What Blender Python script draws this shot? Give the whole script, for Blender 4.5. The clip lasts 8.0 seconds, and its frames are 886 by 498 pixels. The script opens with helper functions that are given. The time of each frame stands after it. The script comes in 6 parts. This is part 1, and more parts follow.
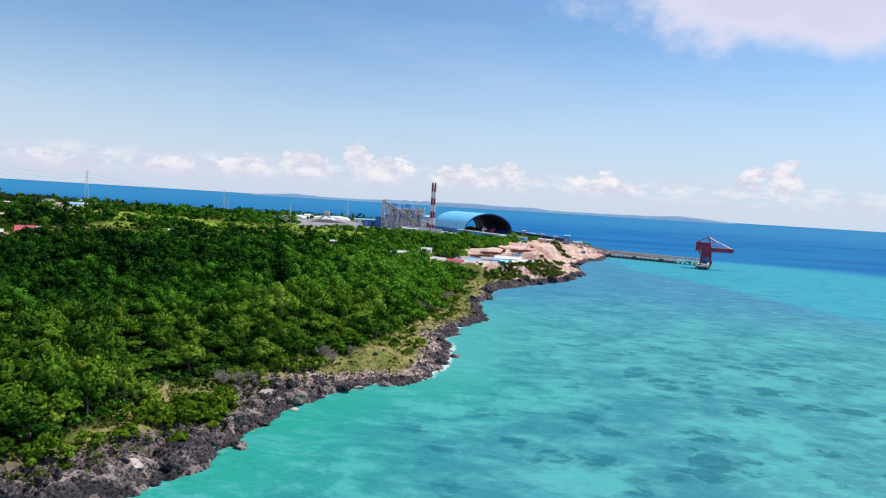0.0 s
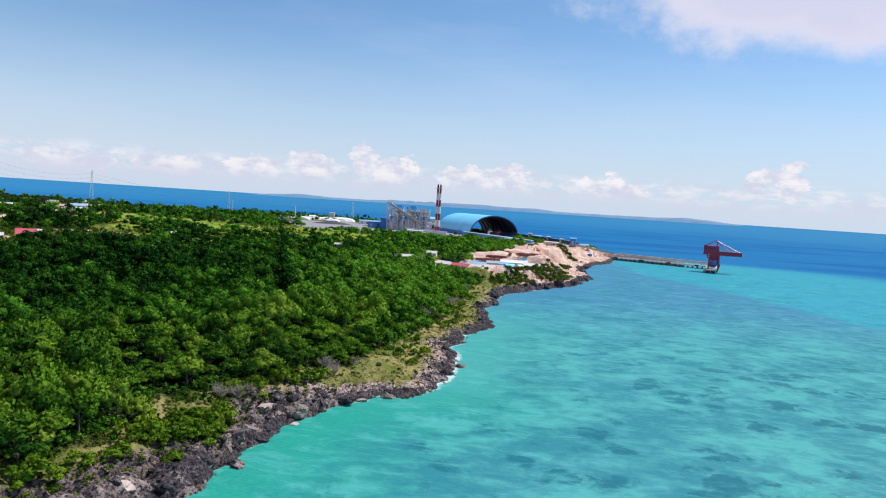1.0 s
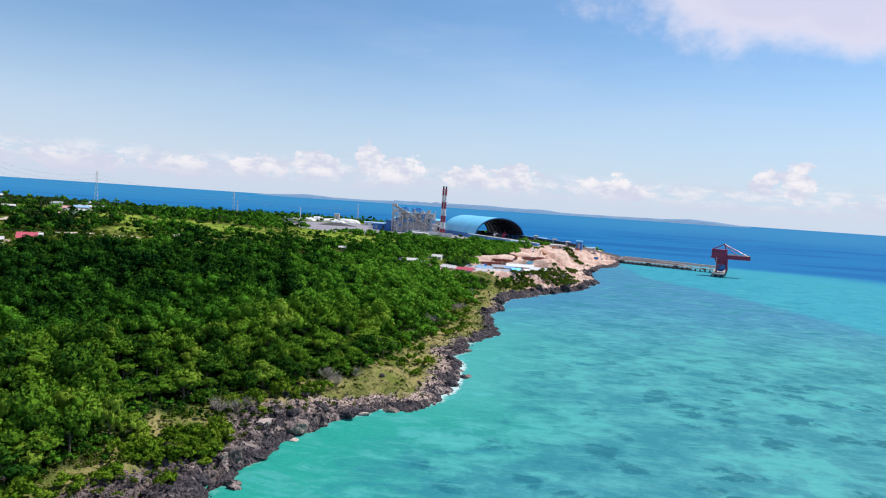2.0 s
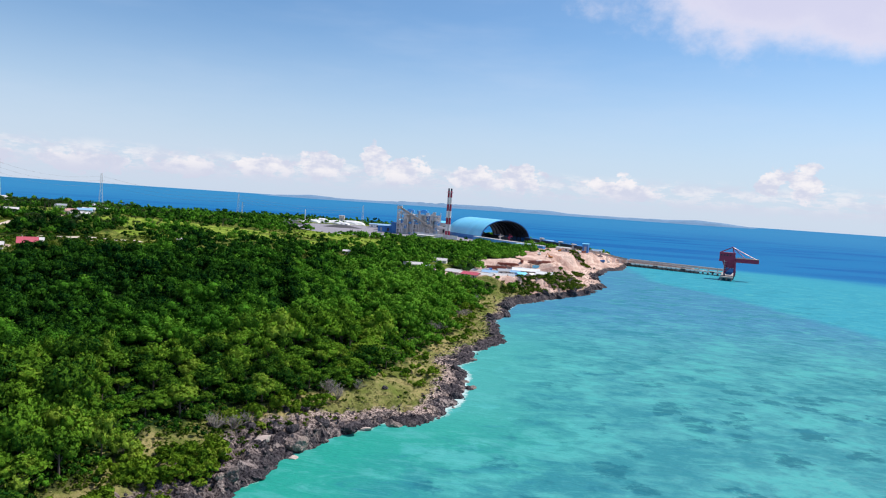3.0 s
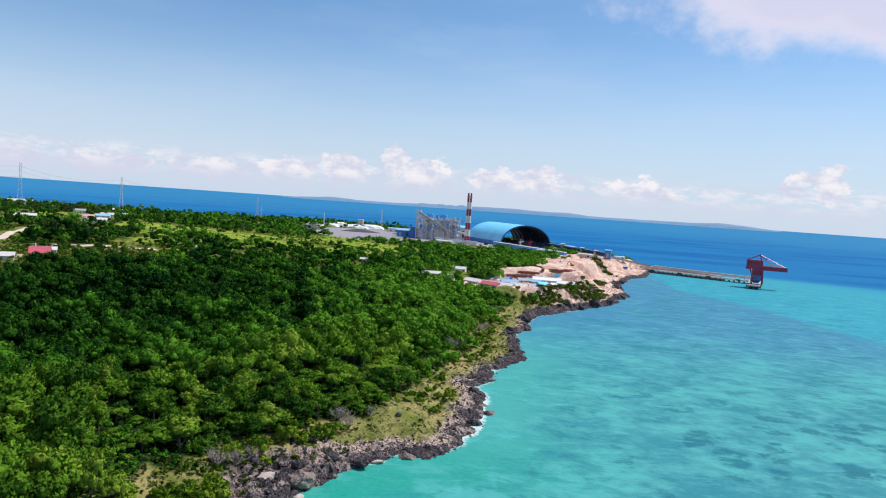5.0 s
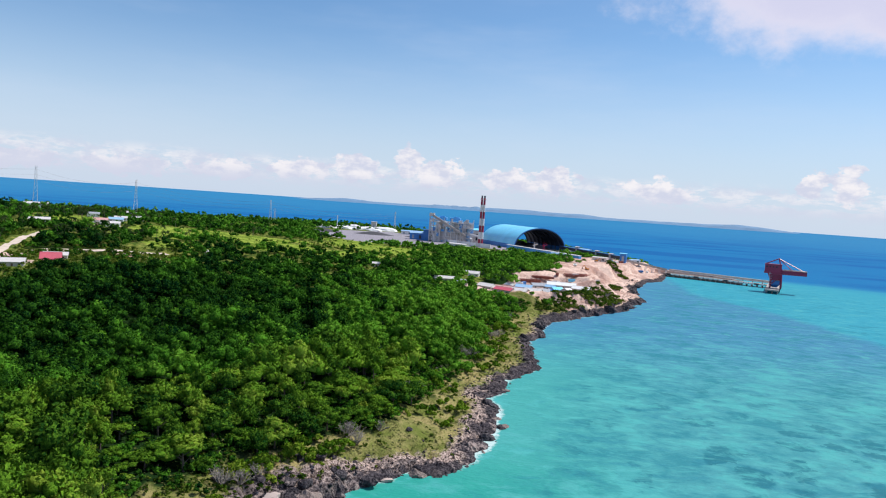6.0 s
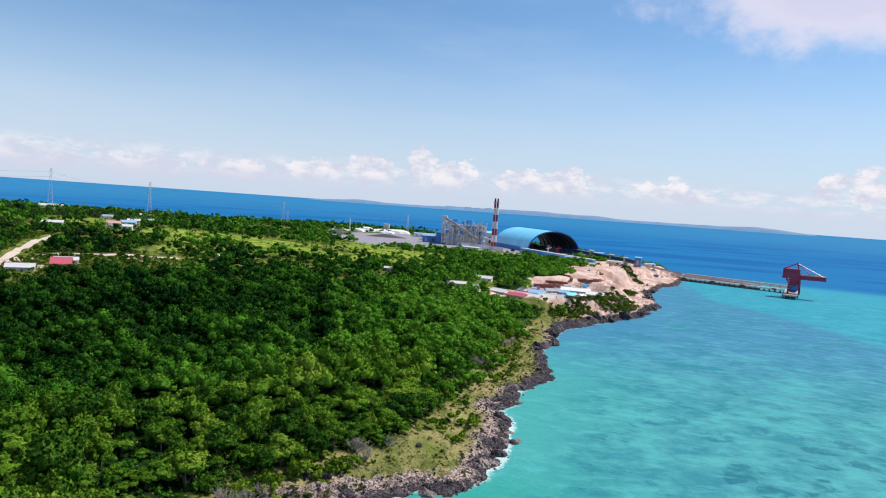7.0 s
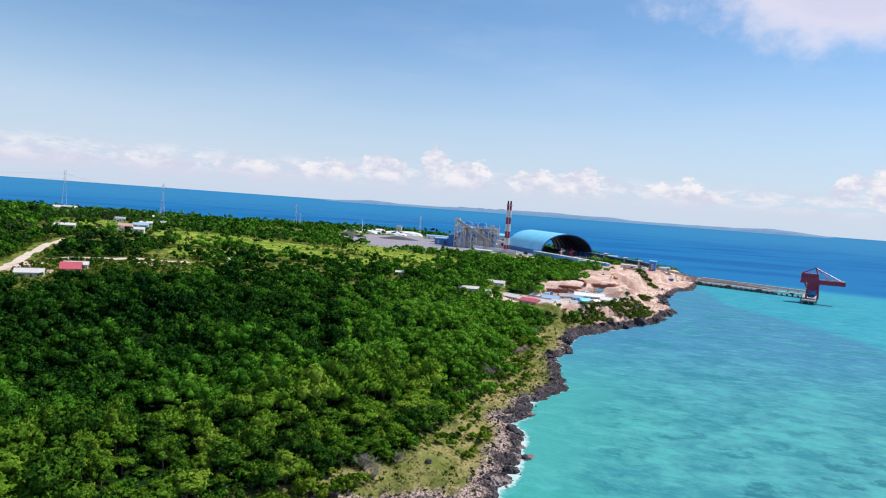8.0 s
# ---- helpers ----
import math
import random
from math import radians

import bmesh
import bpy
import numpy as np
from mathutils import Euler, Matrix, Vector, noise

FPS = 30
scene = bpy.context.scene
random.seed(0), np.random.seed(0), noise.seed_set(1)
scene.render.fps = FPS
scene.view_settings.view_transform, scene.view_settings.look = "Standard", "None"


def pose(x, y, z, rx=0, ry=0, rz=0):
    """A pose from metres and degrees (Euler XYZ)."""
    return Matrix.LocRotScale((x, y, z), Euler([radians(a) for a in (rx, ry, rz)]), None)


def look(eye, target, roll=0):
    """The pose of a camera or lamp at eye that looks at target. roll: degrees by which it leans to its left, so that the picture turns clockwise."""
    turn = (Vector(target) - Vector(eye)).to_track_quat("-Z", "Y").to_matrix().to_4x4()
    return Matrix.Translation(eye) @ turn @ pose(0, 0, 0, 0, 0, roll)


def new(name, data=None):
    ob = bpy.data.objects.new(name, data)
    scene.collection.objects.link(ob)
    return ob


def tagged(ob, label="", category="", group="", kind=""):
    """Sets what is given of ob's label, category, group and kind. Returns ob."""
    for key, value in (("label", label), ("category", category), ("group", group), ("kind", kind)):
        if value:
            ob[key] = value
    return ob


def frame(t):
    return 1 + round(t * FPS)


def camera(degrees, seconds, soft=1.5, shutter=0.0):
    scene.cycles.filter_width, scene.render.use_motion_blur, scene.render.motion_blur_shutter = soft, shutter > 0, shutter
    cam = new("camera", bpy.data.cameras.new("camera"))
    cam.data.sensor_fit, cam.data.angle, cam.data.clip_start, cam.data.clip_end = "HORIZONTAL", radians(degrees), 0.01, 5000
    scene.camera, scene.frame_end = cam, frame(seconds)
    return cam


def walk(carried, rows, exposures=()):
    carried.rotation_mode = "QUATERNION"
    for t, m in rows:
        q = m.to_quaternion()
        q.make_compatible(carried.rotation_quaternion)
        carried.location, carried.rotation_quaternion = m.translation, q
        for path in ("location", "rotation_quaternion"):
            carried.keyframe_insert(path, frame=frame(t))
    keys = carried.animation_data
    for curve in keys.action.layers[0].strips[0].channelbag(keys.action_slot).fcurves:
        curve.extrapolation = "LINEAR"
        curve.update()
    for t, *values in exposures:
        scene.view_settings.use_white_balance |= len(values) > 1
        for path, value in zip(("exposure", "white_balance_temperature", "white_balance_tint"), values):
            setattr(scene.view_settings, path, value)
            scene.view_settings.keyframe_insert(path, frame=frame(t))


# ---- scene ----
cam = camera(65.2, 8.0, soft=1.1)
PATH = [
    (0, (-0.212, -0.476, 64.246), (-0.215, 1.52, 64.116), 3.5),
    (0.5, (-0.315, 2.835, 65.525), (-0.327, 4.831, 65.394), 3.6),
    (1, (-0.54, 6.335, 66.714), (-0.558, 8.331, 66.584), 3.7),
    (1.5, (-0.686, 9.767, 67.974), (-0.712, 11.763, 67.844), 3.8),
    (3, (-0.71, 19.449, 72.027), (-0.759, 21.444, 71.897), 3.9),
    (3.5, (-0.661, 23.132, 73.295), (-0.72, 25.126, 73.165), 3.9),
    (4, (-0.799, 26.35, 74.644), (-0.868, 28.345, 74.514), 3.9),
    (4.5, (-0.634, 29.631, 76.011), (-0.721, 31.625, 75.881), 4.0),
    (6, (-0.699, 39.782, 79.946), (-0.845, 41.772, 79.816), 4.0),
    (6.5, (-0.666, 43.045, 81.35), (-0.832, 45.033, 81.22), 4.1),
    (7, (-0.817, 46.193, 82.707), (-1.001, 48.18, 82.577), 4.1),
    (7.5, (-0.819, 49.383, 84.143), (-1.023, 51.369, 84.013), 4.2),
    (8, (-0.996, 52.76, 85.431), (-1.217, 54.744, 85.3), 4.2),
]
walk(cam, [(t, look(e, a, r)) for t, e, a, r in PATH])

# ---- light ----
SUN_EL, SUN_AZ = radians(57), radians(66)   # azimuth from +y towards +x
to_sun = Vector((math.sin(SUN_AZ) * math.cos(SUN_EL), math.cos(SUN_AZ) * math.cos(SUN_EL), math.sin(SUN_EL)))
sun_data = bpy.data.lights.new("sun", "SUN")
sun_data.energy, sun_data.angle, sun_data.color = 5.0, radians(0.5), (1.0, 0.95, 0.87)
sun = new("sun", sun_data)
sun.matrix_world = look(to_sun * 800, (0, 0, 0))
scene.view_settings.exposure = 0.0


# ---- node helpers ----
def nd(nt, kind, ins=(), **props):
    """A node with its inputs set or linked, by position or name."""
    n = nt.nodes.new(kind)
    if "data_type" in props:
        n.data_type = props["data_type"]
    if "blend_type" in props:
        n.blend_type = props["blend_type"]
    if "operation" in props:
        n.operation = props["operation"]
    if "use_clamp" in props:
        n.use_clamp = props["use_clamp"]
    if "interpolation_type" in props:
        n.interpolation_type = props["interpolation_type"]
    if "attribute_name" in props:
        n.attribute_name = props["attribute_name"]
    if "feature" in props:
        n.feature = props["feature"]
    if "bands_direction" in props:
        n.wave_type, n.bands_direction = "BANDS", props["bands_direction"]
    items = ins.items() if isinstance(ins, dict) else enumerate(ins)
    for k, v in items:
        if v is None:
            continue
        if isinstance(v, bpy.types.NodeSocket):
            nt.links.new(v, n.inputs[k])
        else:
            n.inputs[k].default_value = v
    return n


def mth(nt, op, a, b=None, c=None, clamp=False):
    return nd(nt, "ShaderNodeMath", (a, b, c), operation=op, use_clamp=clamp).outputs[0]


def ramp01(nt, v, lo, hi):
    """Smooth 0 to 1 as v goes from lo to hi."""
    return nd(nt, "ShaderNodeMapRange", {0: v, 1: lo, 2: hi}, interpolation_type="SMOOTHSTEP").outputs[0]


def noise_tex(nt, vec, scale, detail=4.0, rough=0.55, distortion=0.0):
    return nd(nt, "ShaderNodeTexNoise", {"Vector": vec, "Scale": scale, "Detail": detail, "Roughness": rough,
                                         "Distortion": distortion}).outputs[0]


def mixc(nt, f, a, b):
    n = nt.nodes.new("ShaderNodeMix")
    n.data_type = "RGBA"
    for key, v in ((0, f), (6, a), (7, b)):
        if isinstance(v, bpy.types.NodeSocket):
            nt.links.new(v, n.inputs[key])
        else:
            n.inputs[key].default_value = v if key == 0 else (*v[:3], 1)
    return n.outputs[2]


def stretch(nt, vec, sx, sy, sz, rz=0.0):
    return nd(nt, "ShaderNodeMapping", {"Vector": vec, "Rotation": (0, 0, radians(rz)), "Scale": (sx, sy, sz)}).outputs[0]


# ---- sky ----
world = bpy.data.worlds.new("sky")
scene.world = world
world.use_nodes = True
wt = world.node_tree
wt.nodes.clear()
sky = wt.nodes.new("ShaderNodeTexSky")
sky.sky_type, sky.sun_disc = "NISHITA", False
sky.sun_elevation, sky.sun_rotation = SUN_EL, SUN_AZ
sky.altitude, sky.air_density, sky.dust_density, sky.ozone_density = 60.0, 1.0, 0.3, 2.0
ray = nd(wt, "ShaderNodeTexCoord").outputs["Generated"]
sep = nd(wt, "ShaderNodeSeparateXYZ", (ray,))
az = mth(wt, "ADD", mth(wt, "MULTIPLY", mth(wt, "ARCTAN2", sep.outputs[0], sep.outputs[1]), 57.2958), 0.9)
el = mth(wt, "MULTIPLY", mth(wt, "ARCSINE", sep.outputs[2]), 57.2958)
plane = nd(wt, "ShaderNodeCombineXYZ", (az, el, 0.0)).outputs[0]


def blob(a0, e0, wa, we):
    """1 at a direction, falling to 0 about wa, we degrees away."""
    x = mth(wt, "DIVIDE", mth(wt, "SUBTRACT", az, a0), wa)
    y = mth(wt, "DIVIDE", mth(wt, "SUBTRACT", el, e0), we)
    d = mth(wt, "SQRT", mth(wt, "ADD", mth(wt, "MULTIPLY", x, x), mth(wt, "MULTIPLY", y, y)))
    return mth(wt, "SUBTRACT", 1.0, d)


def most(*vs):
    v = vs[0]
    for w in vs[1:]:
        v = mth(wt, "MAXIMUM", v, w)
    return v


puff = noise_tex(wt, stretch(wt, plane, 0.62, 0.95, 1), 1.0, 7.0, 0.62)
big = noise_tex(wt, stretch(wt, plane, 0.16, 0.2, 1), 1.0, 7.0, 0.62)
# cumulus row over the far coast, with its taller heads
heads = most(blob(-6.5, 3.1, 1.6, 2.0), blob(-4.3, 2.4, 2.8, 1.6), blob(-10.8, 2.5, 3.0, 1.5), blob(-15.5, 2.0, 3.4, 1.2), blob(1.6, 2.2, 3.0, 1.2),
             blob(5.2, 2.5, 2.8, 1.5), blob(13.4, 2.1, 3.6, 1.2), blob(24.4, 3.1, 1.3, 1.3), blob(26.6, 3.2, 1.6, 1.8),
             blob(-21, 1.5, 3.4, 1.0), blob(-28, 1.3, 4.4, 1.0), blob(-36, 1.2, 5, 1.0))
cum = ramp01(wt, mth(wt, "ADD", mth(wt, "MULTIPLY", heads, 0.7), mth(wt, "MULTIPLY", mth(wt, "SUBTRACT", puff, 0.5), 1.5)), 0.13, 0.27)
band = mth(wt, "MULTIPLY", mth(wt, "MULTIPLY", ramp01(wt, el, 3.3, 2.2), ramp01(wt, el, 0.2, 1.3)), ramp01(wt, noise_tex(wt, stretch(wt, plane, 0.45, 1.5, 1), 1.0, 7.0, 0.68), 0.4, 0.54))
low = mth(wt, "MAXIMUM", mth(wt, "MULTIPLY", cum, 0.95), mth(wt, "MULTIPLY", band, 0.62))
# the large cloud overhead and others beside it
over = most(blob(29, 19.8, 21.5, 8.8), blob(20, 20.5, 9, 5.5), blob(40, 20, 18, 9), blob(-36, 16.2, 8, 3.4), blob(-60, 22, 20, 10), blob(120, 30, 30, 16), blob(-130, 35, 40, 18))
high = ramp01(wt, mth(wt, "ADD", over, mth(wt, "MULTIPLY", mth(wt, "SUBTRACT", big, 0.5), 0.8)), 0.0, 0.36)
veil = mth(wt, "MULTIPLY", ramp01(wt, noise_tex(wt, stretch(wt, plane, 0.03, 0.14, 1), 1.0, 5.0, 0.6), 0.42, 0.75), 0.22)
haze = mth(wt, "MULTIPLY", ramp01(wt, el, 15.0, -1.0), 0.9)
shade = ramp01(wt, noise_tex(wt, stretch(wt, plane, 0.5, 0.9, 1, 0), 1.0, 6.0, 0.6), 0.38, 0.62)
cloud_col = mixc(wt, mth(wt, "MULTIPLY", shade, ramp01(wt, el, 0.6, 2.4)), (6.5, 6.8, 8.2), (9.3, 9.0, 9.3))
big_col = mixc(wt, ramp01(wt, mth(wt, "ADD", over, mth(wt, "MULTIPLY", big, 0.8)), 0.35, 0.95), (8.9, 8.6, 9.5), (7.0, 6.9, 8.7))
# tropical air scatters more blue than the clear-sky model alone
blue = nd(wt, "ShaderNodeMix", data_type="RGBA", blend_type="MULTIPLY")
blue.inputs["Factor"].default_value = 1.0
wt.links.new(sky.outputs[0], blue.inputs[6])
blue.inputs[7].default_value = (0.92, 1.15, 1.32, 1)
c = mixc(wt, haze, blue.outputs[2], (6.1, 7.0, 8.6))
c = mixc(wt, veil, c, (6.6, 7.5, 9.1))
c = mixc(wt, low, c, cloud_col)
c = mixc(wt, mth(wt, "MULTIPLY", high, 0.93), c, big_col)
bg = nd(wt, "ShaderNodeBackground", (c, 0.1))
wt.links.new(bg.outputs[0], nd(wt, "ShaderNodeOutputWorld").inputs[0])


# ---- materials ----
def material(name):
    m = bpy.data.materials.new(name)
    m.use_nodes = True
    nt = m.node_tree
    nt.nodes.clear()
    return m, nt


def finish(nt, shader):
    return nd(nt, "ShaderNodeOutputMaterial", (shader,))


def bumped(nt, height, strength, distance=0.1):
    return nd(nt, "ShaderNodeBump", {"Strength": strength, "Distance": distance, "Height": height}).outputs[0]


def paint(name, col, rough=0.5, metal=0.0, dirt=0.25, scale=0.4, dirt_col=None, ribs=0.0, rib_axis="X"):
    """Painted or raw built surface: grain, streaks and stains, and sheet ribs where asked."""
    m, nt = material(name)
    pos = nd(nt, "ShaderNodeTexCoord").outputs["Object"]
    grain = noise_tex(nt, pos, scale * 14, 3.0)
    stain = ramp01(nt, noise_tex(nt, stretch(nt, pos, 1, 1, 0.25), scale, 5.0, 0.65), 0.42, 0.72)
    dark = dirt_col or tuple(0.45 * v + 0.02 for v in col)
    rnd = nd(nt, "ShaderNodeObjectInfo").outputs["Random"]
    light = tuple(min(1, v * 1.12) for v in col)
    base = mixc(nt, mth(nt, "MULTIPLY", grain, 0.8), tuple(v * 0.9 for v in col), light)
    base = mixc(nt, mth(nt, "MULTIPLY", rnd, 0.18), base, dark)
    base = mixc(nt, mth(nt, "MULTIPLY", stain, dirt), base, dark)
    h = grain
    if ribs:
        wv = nd(nt, "ShaderNodeTexWave", {"Vector": pos, "Scale": ribs}, bands_direction=rib_axis).outputs[1]
        h = mth(nt, "ADD", mth(nt, "MULTIPLY", wv, 1.5), grain)
    p = nd(nt, "ShaderNodeBsdfPrincipled", {"Base Color": base, "Roughness": mth(nt, "ADD", rough - 0.08, mth(nt, "MULTIPLY", stain, 0.2)),
                                            "Metallic": metal, "Normal": bumped(nt, h, 0.25, 0.05)})
    finish(nt, p.outputs[0])
    return m


M_RED = paint("red_paint", (0.36, 0.02, 0.06), 0.45)
M_CRANE = paint("crane_red_paint", (0.3, 0.014, 0.065), 0.45, dirt=0.35)
M_WHITE = paint("white_paint", (0.78, 0.78, 0.77), 0.5, dirt=0.2)
M_BLUE = paint("blue_sheet", (0.2, 0.66, 0.95), 0.38, scale=0.05, dirt=0.1, ribs=1.2)
M_BLUE_DARK = paint("blue_cladding", (0.03, 0.19, 0.52), 0.45, dirt=0.2, ribs=1.2)
M_BLUE_MID = paint("mid_blue_cladding", (0.07, 0.34, 0.74), 0.45, dirt=0.2, ribs=1.2)
M_LIGHTBLUE = paint("pale_blue_sheet", (0.3, 0.5, 0.72), 0.45)
M_STEEL = paint("galvanised_steel", (0.7, 0.67, 0.68), 0.5, 0.1)
M_DARKSTEEL = paint("dark_steel", (0.045, 0.05, 0.07), 0.5, 0.3)
M_BEIGE = paint("beige_cladding", (0.68, 0.61, 0.57), 0.55, dirt=0.4, ribs=1.0)
M_CONCRETE = paint("concrete", (0.4, 0.36, 0.33), 0.85, dirt=0.5)
M_PALE = paint("pale_roof_sheet", (0.64, 0.61, 0.6), 0.5, dirt=0.25, ribs=2.0)
M_RUSTROOF = paint("red_roof_sheet", (0.55, 0.09, 0.13), 0.55, dirt=0.35, ribs=2.0)
M_PINKROOF = paint("faded_pink_roof", (0.6, 0.33, 0.31), 0.6, dirt=0.3, ribs=2.0)
M_GREYROOF = paint("grey_roof_sheet", (0.36, 0.38, 0.42), 0.5, dirt=0.3, ribs=2.0)
M_WALL = paint("plaster_wall", (0.6, 0.56, 0.5), 0.8, dirt=0.4)
M_GLASS = paint("window_glass", (0.03, 0.045, 0.06), 0.12, dirt=0.1)
M_DOOR = paint("wooden_door", (0.16, 0.09, 0.05), 0.6)
M_RUST = paint("rusty_steel", (0.3, 0.09, 0.06), 0.75, dirt=0.6)
M_COAL = paint("coal", (0.05, 0.048, 0.055), 0.8, dirt=0.5, scale=0.2)
M_CABLE = paint("cable", (0.2, 0.2, 0.22), 0.5, 0.3)
M_EARTHROCK = paint("brown_rubble", (0.55, 0.41, 0.35), 0.95, dirt=0.6, scale=0.3)
M_BARK = paint("bark", (0.14, 0.11, 0.085), 0.9, dirt=0.5, scale=2.0)


def leaves(name, dark, light, tip, per_object):
    """Foliage: tone by tree and bough, drifts of colour over the wood, leaf-scale light and dark painted as mottle,
    fine leafy relief.
    """
    m, nt = material(name)
    geo = nd(nt, "ShaderNodeNewGeometry")
    pos = geo.outputs["Position"]
    tone = nd(nt, "ShaderNodeAttribute", attribute_name="tone").outputs["Fac"]
    if per_object:
        rnd = nd(nt, "ShaderNodeObjectInfo").outputs["Random"]
        tone = mth(nt, "ADD", mth(nt, "MULTIPLY", mth(nt, "SUBTRACT", tone, 0.5), 0.7), rnd)
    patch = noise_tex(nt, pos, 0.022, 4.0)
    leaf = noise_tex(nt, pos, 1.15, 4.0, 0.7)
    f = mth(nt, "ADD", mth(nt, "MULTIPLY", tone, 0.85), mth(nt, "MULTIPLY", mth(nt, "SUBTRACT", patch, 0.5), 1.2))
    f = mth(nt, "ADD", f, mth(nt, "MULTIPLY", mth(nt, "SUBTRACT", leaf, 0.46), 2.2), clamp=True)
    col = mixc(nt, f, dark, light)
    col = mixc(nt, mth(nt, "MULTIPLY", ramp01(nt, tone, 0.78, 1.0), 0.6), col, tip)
    bump = bumped(nt, noise_tex(nt, pos, 1.1, 5.0, 0.75), 1.0, 1.3)
    dif = nd(nt, "ShaderNodeBsdfDiffuse", {"Color": col, "Roughness": 0.6, "Normal": bump})
    tra = nd(nt, "ShaderNodeBsdfTranslucent", (col,))
    s = nd(nt, "ShaderNodeMixShader", (0.09, dif.outputs[0], tra.outputs[0]))
    finish(nt, s.outputs[0])
    return m


# near-black dark colour puts the shade between boughs into the leaves
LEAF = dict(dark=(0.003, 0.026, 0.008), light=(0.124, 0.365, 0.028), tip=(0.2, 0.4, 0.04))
M_LEAF = leaves("canopy_leaves", (0.014, 0.07, 0.012), (0.2, 0.4, 0.03), (0.34, 0.44, 0.06), True)
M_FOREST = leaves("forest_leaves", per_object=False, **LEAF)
M_BUSH = leaves("bush_leaves", (0.05, 0.13, 0.012), (0.25, 0.42, 0.03), (0.34, 0.4, 0.06), True)
M_GRASS = leaves("grass_blades", (0.17, 0.19, 0.05), (0.33, 0.33, 0.11), (0.4, 0.35, 0.17), False)
M_SCRUB = leaves("scrub_leaves", (0.03, 0.08, 0.012), (0.19, 0.27, 0.03), (0.3, 0.28, 0.09), False)
M_PALM = leaves("palm_fronds", (0.03, 0.06, 0.02), (0.1, 0.14, 0.04), (0.14, 0.15, 0.05), True)


def rock_colour(nt, pos):
    big = noise_tex(nt, pos, 0.16, 5.0, 0.65)
    fine = noise_tex(nt, pos, 1.3, 5.0, 0.7)
    col = mixc(nt, ramp01(nt, fine, 0.3, 0.7), (0.006, 0.005, 0.009), (0.115, 0.1, 0.11))
    col = mixc(nt, mth(nt, "MULTIPLY", ramp01(nt, mth(nt, "ADD", big, mth(nt, "MULTIPLY", mth(nt, "SUBTRACT", fine, 0.5), 0.4)), 0.55, 0.66), mth(nt, "SUBTRACT", 0.75, mth(nt, "MULTIPLY", ramp01(nt, nd(nt, "ShaderNodeSeparateXYZ", (pos,)).outputs[1], 280.0, 380.0), 0.5))), col, (0.4, 0.32, 0.3))
    return col, fine


def make_rock():
    m, nt = material("weathered_limestone")
    pos = nd(nt, "ShaderNodeNewGeometry").outputs["Position"]
    col, fine = rock_colour(nt, pos)
    rnd = nd(nt, "ShaderNodeObjectInfo").outputs["Random"]
    col = mixc(nt, mth(nt, "MULTIPLY", ramp01(nt, rnd, 0.7, 1.0), 0.6), col, (0.4, 0.31, 0.27))
    crack = nd(nt, "ShaderNodeTexVoronoi", {"Vector": pos, "Scale": 0.9}, feature="DISTANCE_TO_EDGE").outputs[0]
    h = mth(nt, "ADD", fine, mth(nt, "MULTIPLY", ramp01(nt, crack, 0.0, 0.3), 0.3))
    p = nd(nt, "ShaderNodeBsdfPrincipled", {"Base Color": col, "Roughness": 0.9, "Specular IOR Level": 0.15, "Normal": bumped(nt, h, 1.0, 0.7)})
    finish(nt, p.outputs[0])
    return m


